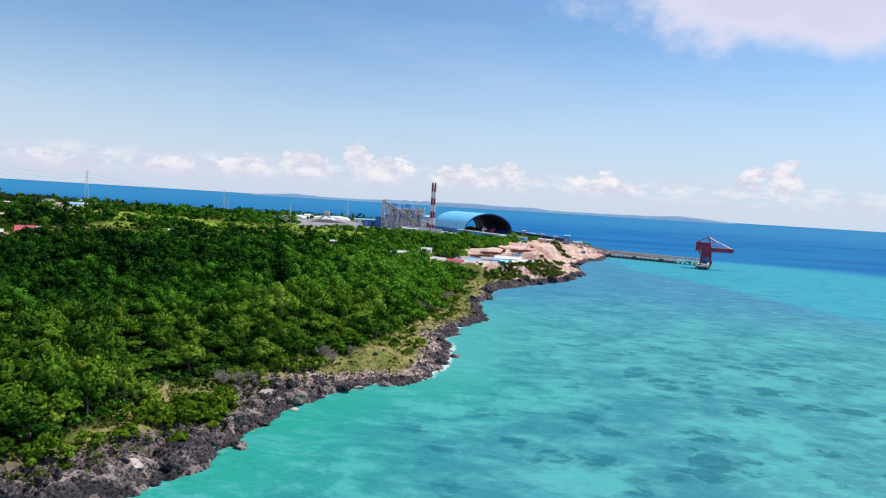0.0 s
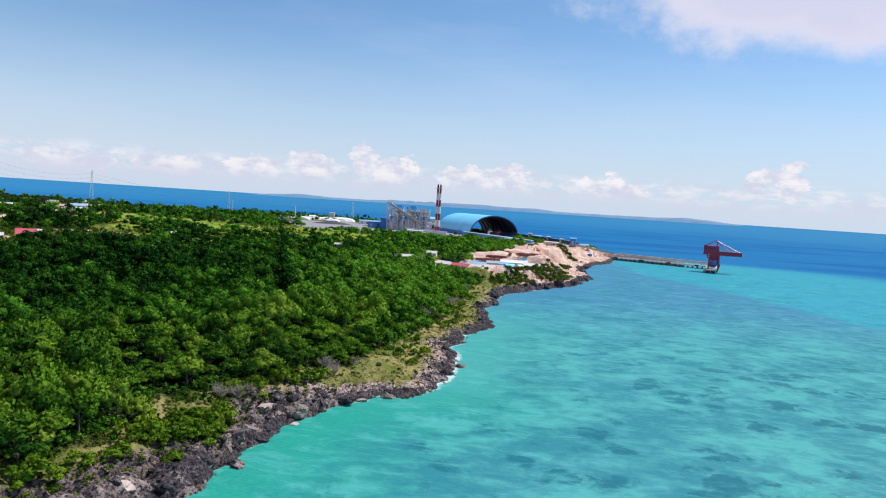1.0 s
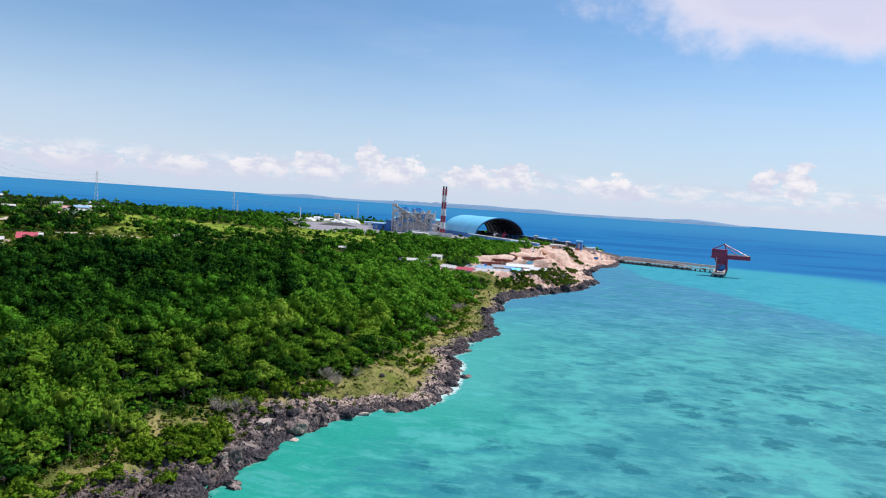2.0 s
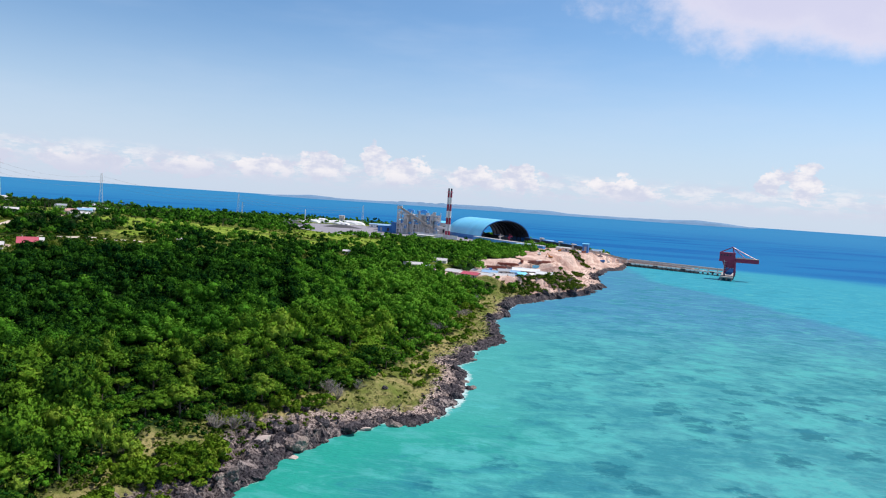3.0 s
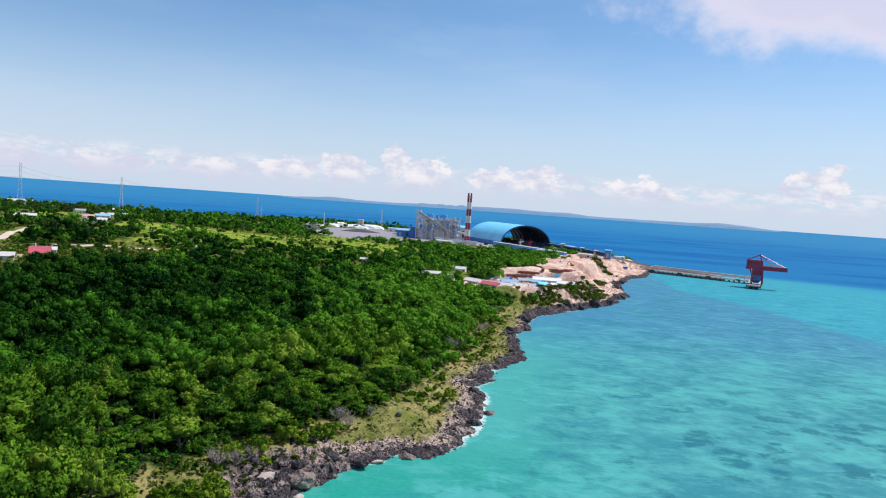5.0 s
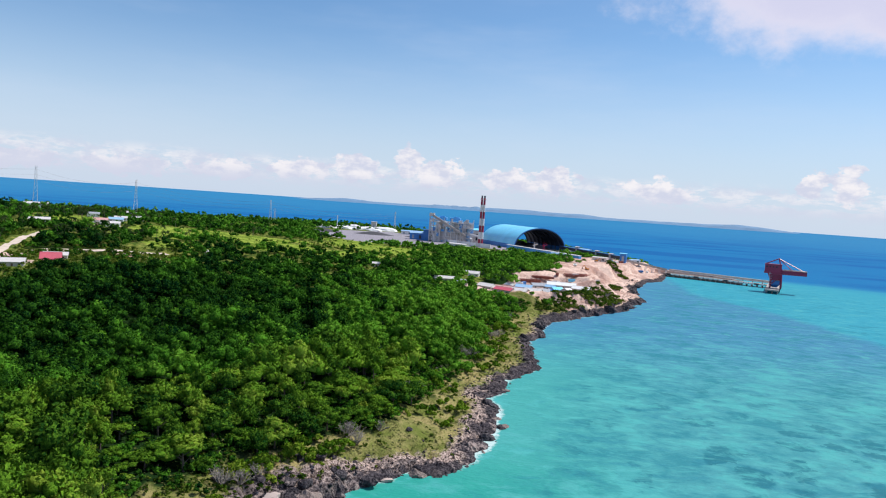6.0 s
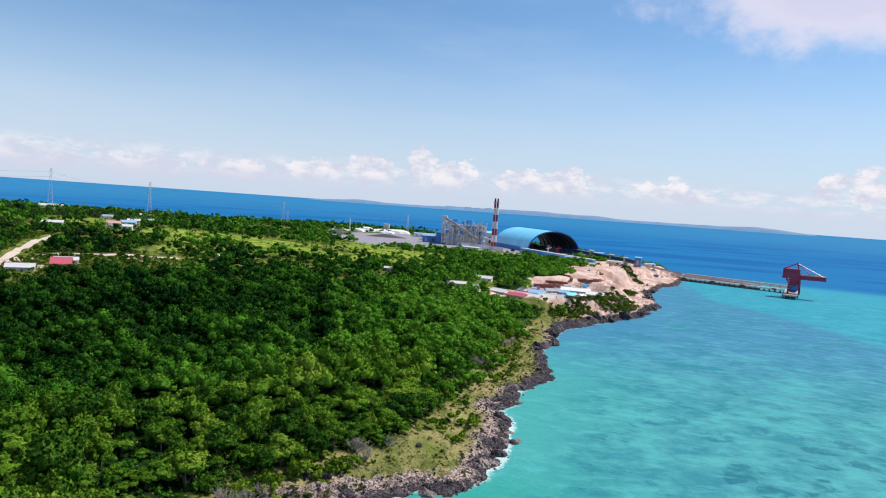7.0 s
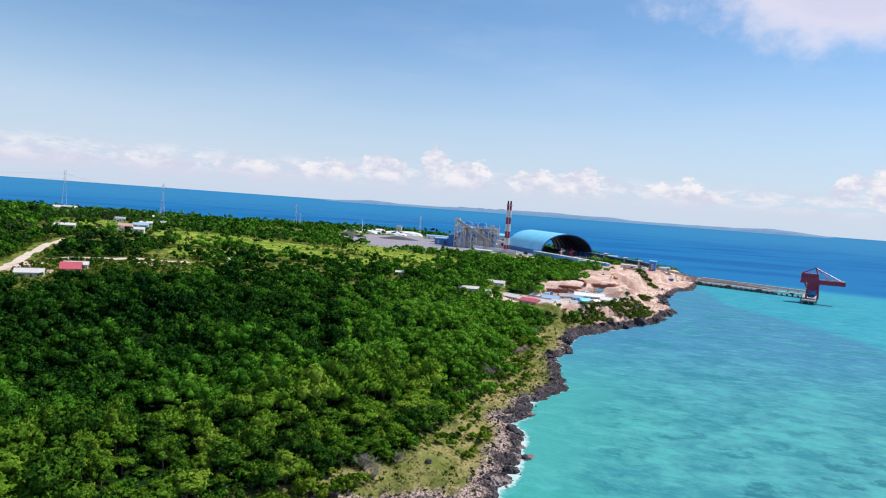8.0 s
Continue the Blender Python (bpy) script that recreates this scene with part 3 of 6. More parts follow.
# ---- mesh helpers ----
def mesh_np(name, verts, faces, mat, smooth=False):
    """A mesh from arrays: faces all of one size."""
    me = bpy.data.meshes.new(name)
    verts, faces = np.asarray(verts, np.float32), np.asarray(faces, np.int32)
    k = faces.shape[1]
    me.vertices.add(len(verts))
    me.vertices.foreach_set("co", verts.ravel())
    me.loops.add(faces.size)
    me.loops.foreach_set("vertex_index", faces.ravel())
    me.polygons.add(len(faces))
    me.polygons.foreach_set("loop_start", np.arange(0, faces.size, k, dtype=np.int32))
    me.polygons.foreach_set("use_smooth", np.full(len(faces), smooth))
    me.update(calc_edges=True)
    me.materials.append(mat)
    return me


def point_values(me, name, values):
    a = me.attributes.new(name, "FLOAT", "POINT")
    a.data.foreach_set("value", np.asarray(values, np.float32))


def grid(xs, ys):
    X, Y = np.meshgrid(xs, ys)
    nx, ny = len(xs), len(ys)
    i = np.arange(nx * ny).reshape(ny, nx)
    f = np.stack([i[:-1, :-1], i[:-1, 1:], i[1:, 1:], i[1:, :-1]], -1).reshape(-1, 4)
    return X.ravel(), Y.ravel(), f


def box(bm, c, s, rz=0.0, taper=1.0, bevel=0.0):
    """A box by centre and size, turned about z; taper narrows its top."""
    m = Matrix.Translation(c) @ Matrix.Rotation(rz, 4, "Z") @ Matrix.Diagonal((*s, 1))
    vs = bmesh.ops.create_cube(bm, size=1, matrix=m)["verts"]
    if taper != 1.0:
        cc = Vector(c)
        for v in vs:
            if v.co.z > cc.z:
                v.co.x, v.co.y = cc.x + (v.co.x - cc.x) * taper, cc.y + (v.co.y - cc.y) * taper
    if bevel:
        bmesh.ops.bevel(bm, geom=list({e for v in vs for e in v.link_edges}), offset=bevel, segments=1, affect="EDGES")
    return vs


def tube(bm, p, q, r1, r2=None, n=8, caps=True):
    p, q = Vector(p), Vector(q)
    d = q - p
    m = Matrix.Translation((p + q) / 2) @ d.to_track_quat("Z", "Y").to_matrix().to_4x4()
    bmesh.ops.create_cone(bm, cap_ends=caps, segments=n, radius1=r1, radius2=r1 if r2 is None else r2, depth=d.length, matrix=m)


def beam(bm, p, q, w, h=None):
    """A square bar from p to q."""
    p, q = Vector(p), Vector(q)
    d = q - p
    m = Matrix.Translation((p + q) / 2) @ d.to_track_quat("Z", "Y").to_matrix().to_4x4() @ Matrix.Diagonal((w, h or w, d.length, 1))
    bmesh.ops.create_cube(bm, size=1, matrix=m)


def bar(bm, p, q, w, h):
    """A level-sided bar from p to q: w across, h high."""
    p, q = Vector(p), Vector(q)
    x = (q - p).normalized()
    y = Vector((0, 0, 1)).cross(x).normalized()
    m = Matrix((x, y, x.cross(y))).transposed().to_4x4()
    bmesh.ops.create_cube(bm, size=1, matrix=Matrix.Translation((p + q) / 2) @ m @ Matrix.Diagonal(((q - p).length, w, h, 1)))


def part(name, bm, mat, parent=None, label=""):
    """Links a bmesh as one mesh object under a thing or a part."""
    me = bpy.data.meshes.new(name)
    bm.to_mesh(me)
    bm.free()
    me.materials.append(mat)
    ob = new(name, me)
    if parent:
        ob.parent = parent
    return tagged(ob, label)


def boxes(name, mat, parent, *items, label=""):
    """One part made of boxes (centre, size)."""
    bm = bmesh.new()
    for it in items:
        box(bm, *it)
    return part(name, bm, mat, parent, label)


def empty(name, m, label, category, group=""):
    e = new(name)
    e.empty_display_size = 1
    e.matrix_world = m
    return tagged(e, label, category, group)


# ---- ground and sea ----
def steps(*runs):
    """Coordinates from runs of (start, stop, step)."""
    return np.concatenate([np.arange(a, b, s) for a, b, s in runs])


gx = steps((-2620, -900, 40), (-900, -420, 14), (-420, -130, 5), (-130, 62, 1.3), (62, 180, 2.0), (180, 330, 4))
gy = steps((-700, 80, 40), (80, 120, 4), (120, 420, 1.3), (420, 720, 2.2), (720, 1120, 4), (1120, 2000, 20))
X, Y, F = grid(gx, gy)
Z = height(X, Y)
D, _ = shore(X, Y)
keep = (Z > -2.5)[F].any(1)
F = F[keep]
used = np.unique(F)
renum = np.full(len(X), -1)
renum[used] = np.arange(len(used))
X, Y, Z, D, F = X[used], Y[used], Z[used], D[used], renum[F]
me = mesh_np("ground", np.stack([X, Y, Z], 1), F, M_GROUND, True)
me.polygons.foreach_set("use_smooth", D[F].mean(1) > 15)
BARE, YARD, MEAD = zones(X, Y)
point_values(me, "inland", D)
point_values(me, "bare", BARE * ss(D, 3, 10))
point_values(me, "yard", YARD * ss(D, 15, 40))
point_values(me, "meadow", MEAD * ss(D, 20, 40))
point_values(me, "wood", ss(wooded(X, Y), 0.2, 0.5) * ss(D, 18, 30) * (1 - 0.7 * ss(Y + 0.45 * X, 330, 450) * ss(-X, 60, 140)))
ground = tagged(new("ground", me), "wooded island ground with rock shore, grass and cleared earth", "ground", kind="structure")

# the sea reaches the horizon; its far rim lifts a little, as the drawn distance ends before the true horizon
sx = steps((-4950, -1000, 250), (-1000, -200, 50), (-200, 420, 6), (420, 1200, 40), (1200, 4951, 250))
sy = steps((-4900, -500, 250), (-500, 60, 60), (60, 760, 6), (760, 1300, 12), (1300, 2200, 50), (2200, 5000, 100))
X, Y, F = grid(sx, sy)
R = np.hypot(X, Y - 30)
k = np.minimum(1, 4930 / np.maximum(R, 1))
out = R > 4930
F = F[~out[F].all(1)]
X, Y = X * k, (Y - 30) * k + 30
R = np.minimum(R, 4930)
Z = 55.5 * np.clip((R - 3000) / 1930, 0, 1) ** 2
me = mesh_np("sea", np.stack([X, Y, Z], 1), F, M_SEA, True)
point_values(me, "offshore", -shore(X, Y)[0])
edge_x = np.interp(Y, [100, 400, 493, 684, 816, 1000], [470, 330, 287, 260, 215, 230])
point_values(me, "lagoon", ss(X - edge_x, -40, 50))
bank = 0.75 * ss(line_distance(X, Y, FAR[3:8]), 420, 60) * ss(-X, 60, 220)
point_values(me, "deep", (1 - bank) * np.maximum(ss(np.hypot(X - 60, Y - 520) + 0.12 * X, 470, 1080), 0.85 * ss(Y + 0.5 * (X - 285) - 30 * ss(X, 300, 400), 960, 1260)))
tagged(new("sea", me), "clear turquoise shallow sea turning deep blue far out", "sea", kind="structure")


def far_hills(name, a0, a1, r, top, seed, label):
    """Low land on the horizon between two bearings, its haze painted in."""
    n = 160
    a = np.radians(np.linspace(a0, a1, n))
    t = np.linspace(0, 1, n)
    prof = top * (0.35 + 0.9 * fbm(t * 9 + seed, t * 0 + seed, 4)) * np.minimum(1, np.minimum(t, 1 - t) * 7)
    rows = []
    for rr, hh in ((r - 120, 0.0), (r - 60, 0.6), (r, 1.0), (r + 45, 0.0)):
        rows.append(np.stack([np.sin(a) * rr, np.cos(a) * rr + 30, 38 + prof * hh + 0 * a], 1))
    v = np.concatenate(rows)
    i = np.arange(4 * n).reshape(4, n)
    f = np.stack([i[:-1, :-1], i[:-1, 1:], i[1:, 1:], i[1:, :-1]], -1).reshape(-1, 4)
    ob = new(name, mesh_np(name, v, f, M_HILL, True))
    return tagged(ob, label, "distant land", kind="structure")


# aerial haze is put into the land's blue base colour
M_HILL = paint("haze_painted_land", (0.12, 0.23, 0.37), 0.95, dirt=0.3, scale=0.01)
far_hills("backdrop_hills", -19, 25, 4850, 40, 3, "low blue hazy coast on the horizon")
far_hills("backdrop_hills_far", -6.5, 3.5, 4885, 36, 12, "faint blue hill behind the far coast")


# ---- trees ----
rng = np.random.default_rng(11)


def ball(level):
    """Corners and faces of a unit ball without its underside."""
    bm = bmesh.new()
    bmesh.ops.create_icosphere(bm, subdivisions=level, radius=1.0)
    v = np.array([tuple(q.co) for q in bm.verts])
    f = np.array([[q.index for q in fc.verts] for fc in bm.faces])
    bm.free()
    f = f[v[f][:, :, 2].mean(1) > -0.45]
    used_ = np.unique(f)
    at = np.zeros(len(v), int)
    at[used_] = np.arange(len(used_))
    return v[used_], at[f]


BALLS = {k_: ball(k_) for k_ in (1,)}


def crown(n, size, radius, tall, lumps, level, r, tone_=0.5):
    """One crown: lumpy boughs with leaf sprays standing out of them. Returns corners, triangles, directions and tones."""
    th = r.random(lumps) * 6.283
    off = np.sqrt(r.random(lumps)) * 0.8
    up = 0.3 + 0.5 * (1 - off ** 2) + r.normal(size=lumps) * 0.08
    lob = np.stack([np.cos(th) * off * radius, np.sin(th) * off * radius, tall * up], 1)
    lr = radius * (0.22 + 0.24 * r.random(lumps))
    lob[0], lr[0] = (0, 0, tall * 0.8), radius * 0.42
    lt = np.clip(tone_ + r.normal(size=lumps) * 0.11, 0, 1)
    bv, bf = BALLS[level]
    m = len(bv)
    bump = 0.5 + 0.4 * r.random((lumps, m, 1))
    drop = np.where(bv[:, 2] < -0.1, 1.25, 0.8)[None, :, None] * np.array([0, 0, 1]) + np.array([1, 1, 0])
    V = (lob[:, None] + bv[None] * bump * lr[:, None, None] * drop).reshape(-1, 3)
    F_ = (bf[None] + (np.arange(lumps) * m)[:, None, None]).reshape(-1, 3)
    N_ = np.tile(bv, (lumps, 1))
    T_ = np.repeat(lt, m)
    which = r.choice(lumps, n, p=lr ** 2 / (lr ** 2).sum())
    d = r.normal(size=(n, 3))
    d[:, 2] = np.abs(d[:, 2]) * 0.9 + 0.05
    d /= np.linalg.norm(d, axis=1)[:, None]
    c_ = lob[which] + d * (lr[which] * (0.74 + 0.42 * r.random(n)))[:, None] * np.array([1, 1, 0.85])
    nrm = d + r.normal(size=(n, 3)) * 0.75
    nrm /= np.linalg.norm(nrm, axis=1)[:, None]
    t_ = np.cross(nrm, r.normal(size=(n, 3)))
    t_ /= np.linalg.norm(t_, axis=1)[:, None]
    b_ = np.cross(nrm, t_)
    s_ = (size * (0.5 + 1.0 * r.random(n)))[:, None]
    soft = d * 0.9 + nrm * 0.65
    soft /= np.linalg.norm(soft, axis=1)[:, None]
    cards = np.stack([c_ - t_ * s_ * 0.62, c_ - b_ * s_ * 0.4 - nrm * s_ * 0.14, c_ + t_ * s_ * 0.62, c_ + b_ * s_ * 0.4 - nrm * s_ * 0.14], 1).reshape(-1, 3)
    k_ = len(V) + 4 * np.arange(n)[:, None]
    return (np.concatenate([V, cards]), np.concatenate([F_, k_ + np.array([0, 1, 2]), k_ + np.array([0, 2, 3])]),
            np.concatenate([N_, np.repeat(soft, 4, axis=0)]), np.concatenate([T_, np.repeat(np.clip(lt[which] + r.normal(size=n) * 0.2, 0, 1), 4)]))


def crown_mesh(name, crowns, mat):
    """Crowns joined into one mesh, each moved to its place."""
    V, F_, N_, T_, at = [], [], [], [], 0
    for (v, f, n_, t_), place in crowns:
        V.append(v + np.array(place))
        F_.append(f + at)
        N_.append(n_)
        T_.append(t_)
        at += len(v)
    me = mesh_np(name, np.concatenate(V), np.concatenate(F_), mat, True)
    me.normals_split_custom_set_from_vertices(np.concatenate(N_))
    point_values(me, "tone", np.concatenate(T_))
    return me


def cards_mesh(name, cards, mat, tone=None, soft=None):
    v = cards.reshape(-1, 3)
    me = mesh_np(name, v, np.arange(len(v)).reshape(-1, 4), mat, True)
    if soft is not None:
        me.normals_split_custom_set_from_vertices(np.repeat(soft, 4, axis=0))
    if tone is not None:
        point_values(me, "tone", np.repeat(tone, 4))
    return me


def make_trunk(name, tall, radius, r, bare=0.0):
    bm = bmesh.new()
    top = Vector((r.normal() * 0.2, r.normal() * 0.2, tall * 0.6))
    tube(bm, (0, 0, -0.6), top * 0.55, 0.24, 0.17, 6)
    tube(bm, top * 0.55, top, 0.17, 0.1, 6)
    for i in range(5):
        a = i * 1.257 + r.random()
        s = top * (0.4 + 0.12 * i)
        tube(bm, s, s + Vector((math.cos(a) * radius * 0.6, math.sin(a) * radius * 0.6, tall * 0.22)), 0.09, 0.03, 5)
    me = bpy.data.meshes.new(name)
    bm.to_mesh(me)
    bm.free()
    me.materials.append(M_BARK)
    return me


cell = 6.3
tx, ty = np.meshgrid(np.arange(-1500, 320, cell), np.arange(100, 1850, cell))
tx = (tx + rng.uniform(-0.5, 0.5, tx.shape) * cell).ravel()
ty = (ty + rng.uniform(-0.5, 0.5, ty.shape) * cell).ravel()
ok = (tx > -0.87 * ty - 25) & ((ty < 1500) | (tx > -620)) & (rng.random(tx.shape) < np.where(ty > 520, 0.62, 1.0) * np.where(ty > 1000, 0.6, 1.0))
tx, ty = tx[ok], ty[ok]
ok = rng.random(tx.shape) < wooded(tx, ty)
tx, ty = tx[ok], ty[ok]
tz = height(tx, ty)
lush = fbm(tx / 22 + 8, ty / 22, 3)
d_in = shore(tx, ty)[0]
gap = ss(fbm(tx / 9, ty / 9 + 70, 2), 0.42, 0.3)
scrub = np.maximum.reduce([gap * 0.5, ss(d_in, 45, 15) * 0.6, openness(tx, ty) * 0.95, zones(tx, ty)[2] * 0.85])
rad = (3.1 + 4.6 * rng.random(tx.shape) ** 1.9 + 3.0 * (lush - 0.5)) * (1 - 0.5 * scrub)
rad = np.clip(rad * 1.12, 1.2, 8.0)
tall = (3.6 + 1.15 * rad + 3.6 * rng.random(tx.shape) ** 1.6 - 3.3 + 11 * (lush - 0.5)) * (1 - 0.7 * scrub)
tall = tall * (1 - 0.35 * ss(ty, 560, 700)) * (1 - 0.3 * ss(ty, 820, 900) + 0.3 * ss(ty, 900, 930) * ss(-tx, 60, 110) * ss(-tx, 420, 360))
tall = np.where((ty > 560) & (rng.random(tx.shape) < 0.15), tall * 2.1, tall)
tall = np.clip(tall * (1 - 0.45 * ss(ty, 850, 930) * ss(tx, -200, -120)), 1.8, 14)
tall = tall * (1 + 0.25 * ss(ty, 420, 340))
tall = tall * (1 + 0.6 * (rng.random(tx.shape) - 0.5) * ss(ty, 260, 320) * ss(ty, 520, 460))
# cloud shade inland and dark canopy hollows are painted into tone; far haze lightens it
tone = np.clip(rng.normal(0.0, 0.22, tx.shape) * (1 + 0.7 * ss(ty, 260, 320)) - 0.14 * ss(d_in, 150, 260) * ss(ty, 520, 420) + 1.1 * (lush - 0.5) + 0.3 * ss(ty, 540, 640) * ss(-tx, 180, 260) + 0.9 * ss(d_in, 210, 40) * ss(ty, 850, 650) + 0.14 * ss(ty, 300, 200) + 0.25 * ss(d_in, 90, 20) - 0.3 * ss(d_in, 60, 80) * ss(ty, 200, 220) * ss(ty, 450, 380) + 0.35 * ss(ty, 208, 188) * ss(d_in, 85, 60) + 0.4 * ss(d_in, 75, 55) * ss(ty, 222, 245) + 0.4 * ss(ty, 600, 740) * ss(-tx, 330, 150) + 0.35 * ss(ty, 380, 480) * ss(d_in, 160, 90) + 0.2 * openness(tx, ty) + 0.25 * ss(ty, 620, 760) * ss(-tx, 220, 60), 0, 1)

# the trees along the shore edge stand as things of their own
order = np.argsort(np.where(ty < 330, d_in + 0.12 * ty, 1e6))[:300]
alone = np.zeros(tx.shape, bool)
alone[order] = True
kinds = []
for i in range(8):
    r = np.random.default_rng(100 + i)
    kinds.append((crown_mesh("crown", [(crown(560, 0.54, 4.0, 7.0, 12 + i % 5, 1, r), (0, 0, 0))], M_LEAF), make_trunk("trunk", 7.0, 3.0, r)))
for i in order:
    crown_me, trunk_me = kinds[int(rng.integers(8))]
    s, hz = rad[i] / 4.0, tall[i] / 7.0
    e = empty("tree", Matrix.LocRotScale((tx[i], ty[i], tz[i]), Euler((0, 0, rng.random() * 6.28)), (s, s, hz)),
              "low scrubby green tree above the rocky shore" if tall[i] < 4.5 else "leafy green broadleaf tree at the wood's edge", "tree", "coastal trees")
    for nm, dm in (("trunk", trunk_me), ("crown", crown_me)):
        new(nm, dm).parent = e

crowns = []
for i in np.flatnonzero(~alone):
    near = ty[i] - 0.4 * tx[i]
    n, size, lumps, level = ((440, 0.62, 11, 1) if near < 330 else (190, 0.9, 9, 1) if near < 520 else (72, 1.38, 6, 1) if near < 900 else
                             (24, 2.15, 4, 1) if near < 1500 else (10, 3.2, 3, 1))
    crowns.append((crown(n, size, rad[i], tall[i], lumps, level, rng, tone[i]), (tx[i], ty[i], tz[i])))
# undergrowth between the trees
ux, uy = rng.uniform(-430, 60, 4500), rng.uniform(110, 520, 4500)
ok = (ux > -0.8 * uy - 20) & (rng.random(4500) < 0.75 * wooded(ux, uy))
for x, y, z in zip(ux[ok], uy[ok], height(ux[ok], uy[ok])):
    k = rng.uniform(1.0, 2.2)
    crowns.append((crown(24, 0.6, k, k * rng.uniform(0.9, 1.5), 3, 1, rng, rng.uniform(0, 0.5)), (x, y, z - 0.2)))
# thicket that closes the wood's edge down to the ground
ux, uy = rng.uniform(-130, 60, 9000), rng.uniform(118, 560, 9000)
ud = shore(ux, uy)[0]
ok = rng.random(9000) < ss(wooded(ux, uy), 0.15, 0.5) * ss(ud, 12, 18) * ss(ud, 62, 48)
for x, y, z in zip(ux[ok], uy[ok], height(ux[ok], uy[ok])):
    k = rng.uniform(1.3, 2.6)
    crowns.append((crown(44, 0.55, k, k * rng.uniform(0.9, 1.4), 4, 1, rng, np.clip(rng.normal(0.55, 0.3), 0, 1)), (x, y, z - 0.3)))
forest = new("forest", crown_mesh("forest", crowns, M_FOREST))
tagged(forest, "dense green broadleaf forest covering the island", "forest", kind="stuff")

# ---- rocks, bushes and grass of the shore ----
def rock_mesh(seed, squash):
    """A jagged limestone block: a sphere cut by random planes, then roughened."""
    r = np.random.default_rng(seed)
    bm = bmesh.new()
    bmesh.ops.create_icosphere(bm, subdivisions=3 if seed < 5 else 2, radius=1.0)
    cuts = r.normal(size=(11, 3))
    cuts /= np.linalg.norm(cuts, axis=1)[:, None]
    depth = r.uniform(0.5, 0.85, 11)
    for v in bm.verts:
        p = np.array(v.co)
        for c_, k_ in zip(cuts, depth):
            over_ = p @ c_ - k_
            if over_ > 0:
                p = p - c_ * over_ * 0.92
        n_ = noise.fractal(Vector(p) * 2.3 + Vector((seed, 0, 0)), 0.8, 2.1, 4)
        p = p * (1 + 0.2 * n_)
        v.co = (p[0], p[1], p[2] * squash)
    me = bpy.data.meshes.new("rock")
    bm.to_mesh(me)
    bm.free()
    me.materials.append(M_ROCK)
    return me


rock_kinds = [rock_mesh(s, 0.55 + 0.07 * (s % 5)) for s in range(10)]
placed = 0
r = np.random.default_rng(5)
cx, cy = r.uniform(-100, 175, 30000), r.uniform(125, 900, 30000)
cd, _ = shore(cx, cy)
cz = height(cx, cy)
chance = np.where(cd < 5, 1.0, 0.35) * ss(cd, 20, 9) * (cd > -2.0) * np.where(cy < 240, 1.0, np.where(cy < 480, 0.3, 0.4) * ss(cd, 12, 5))
for i in np.flatnonzero(r.random(30000) < chance * 0.36):
    size = r.uniform(0.8, 1.6) if r.random() < 0.5 else r.uniform(1.6, 3.6)
    if cy[i] > 480:
        size *= 1.4
    if cd[i] > 6:
        size *= 0.7
    if placed < 290:
        ob = new("rock", rock_kinds[int(r.integers(5)) + (0 if size > 1.5 else 5)])
        ob.matrix_world = Matrix.LocRotScale((cx[i], cy[i], max(cz[i], -0.6) - size * 0.06), Euler((r.normal() * 0.3, r.normal() * 0.3, r.random() * 6.28)),
                                             (size * r.uniform(0.8, 1.4), size, size * r.uniform(0.8, 1.25)))
        tagged(ob, "jagged dark grey limestone boulder on the shore" if cd[i] < 4 else "weathered limestone boulder above the waterline", "rock", "shore rocks")
        placed += 1


def merged(name, kinds_, spots, mat, label, category):
    """Many copies of small meshes joined into one sheet of stuff; spots: rows of x, y, z, turn, sx, sy, sz."""
    V, F_, at = [], [], 0
    for k_, (x, y, z, a, s1, s2, s3) in enumerate(spots):
        v, f = kinds_[k_ % len(kinds_)]
        c_, s_ = math.cos(a), math.sin(a)
        q = v * np.array([s1, s2, s3])
        V.append(np.stack([q[:, 0] * c_ - q[:, 1] * s_ + x, q[:, 0] * s_ + q[:, 1] * c_ + y, q[:, 2] + z], 1))
        F_.append(f + at)
        at += len(v)
    ob = new(name, mesh_np(name, np.concatenate(V), np.concatenate(F_), mat, False))
    return tagged(ob, label, category, kind="stuff")


def small_rock(seed):
    rr = np.random.default_rng(seed)
    bm = bmesh.new()
    bmesh.ops.create_icosphere(bm, subdivisions=1, radius=1.0)
    v = np.array([tuple(x.co) for x in bm.verts]) * (0.65 + 0.6 * rr.random((len(bm.verts), 1)))
    bm.verts.ensure_lookup_table()
    f = np.array([[q.index for q in fc.verts] for fc in bm.faces])
    bm.free()
    return v * np.array([1, 1, 0.7]), f


cx, cy = r.uniform(-105, 175, 60000), r.uniform(122, 900, 60000)
cd, _ = shore(cx, cy)
ok = (cd > -1.5) & (r.random(60000) < ss(cd, 22, 6) * np.where(cy < 480, 0.75, 0.3) * np.where((cy > 235) & (cd > 13), 0.25, 1.0))
cx, cy = cx[ok], cy[ok]
cz = height(cx, cy)
spots = np.stack([cx, cy, np.maximum(cz, -0.3), r.random(len(cx)) * 6.28, *(r.uniform(0.25, 0.8, (3, len(cx))))], 1)
merged("shore_rubble", [small_rock(s) for s in range(8)], spots, M_ROCK, "grey rock rubble strewn along the shore", "rubble")

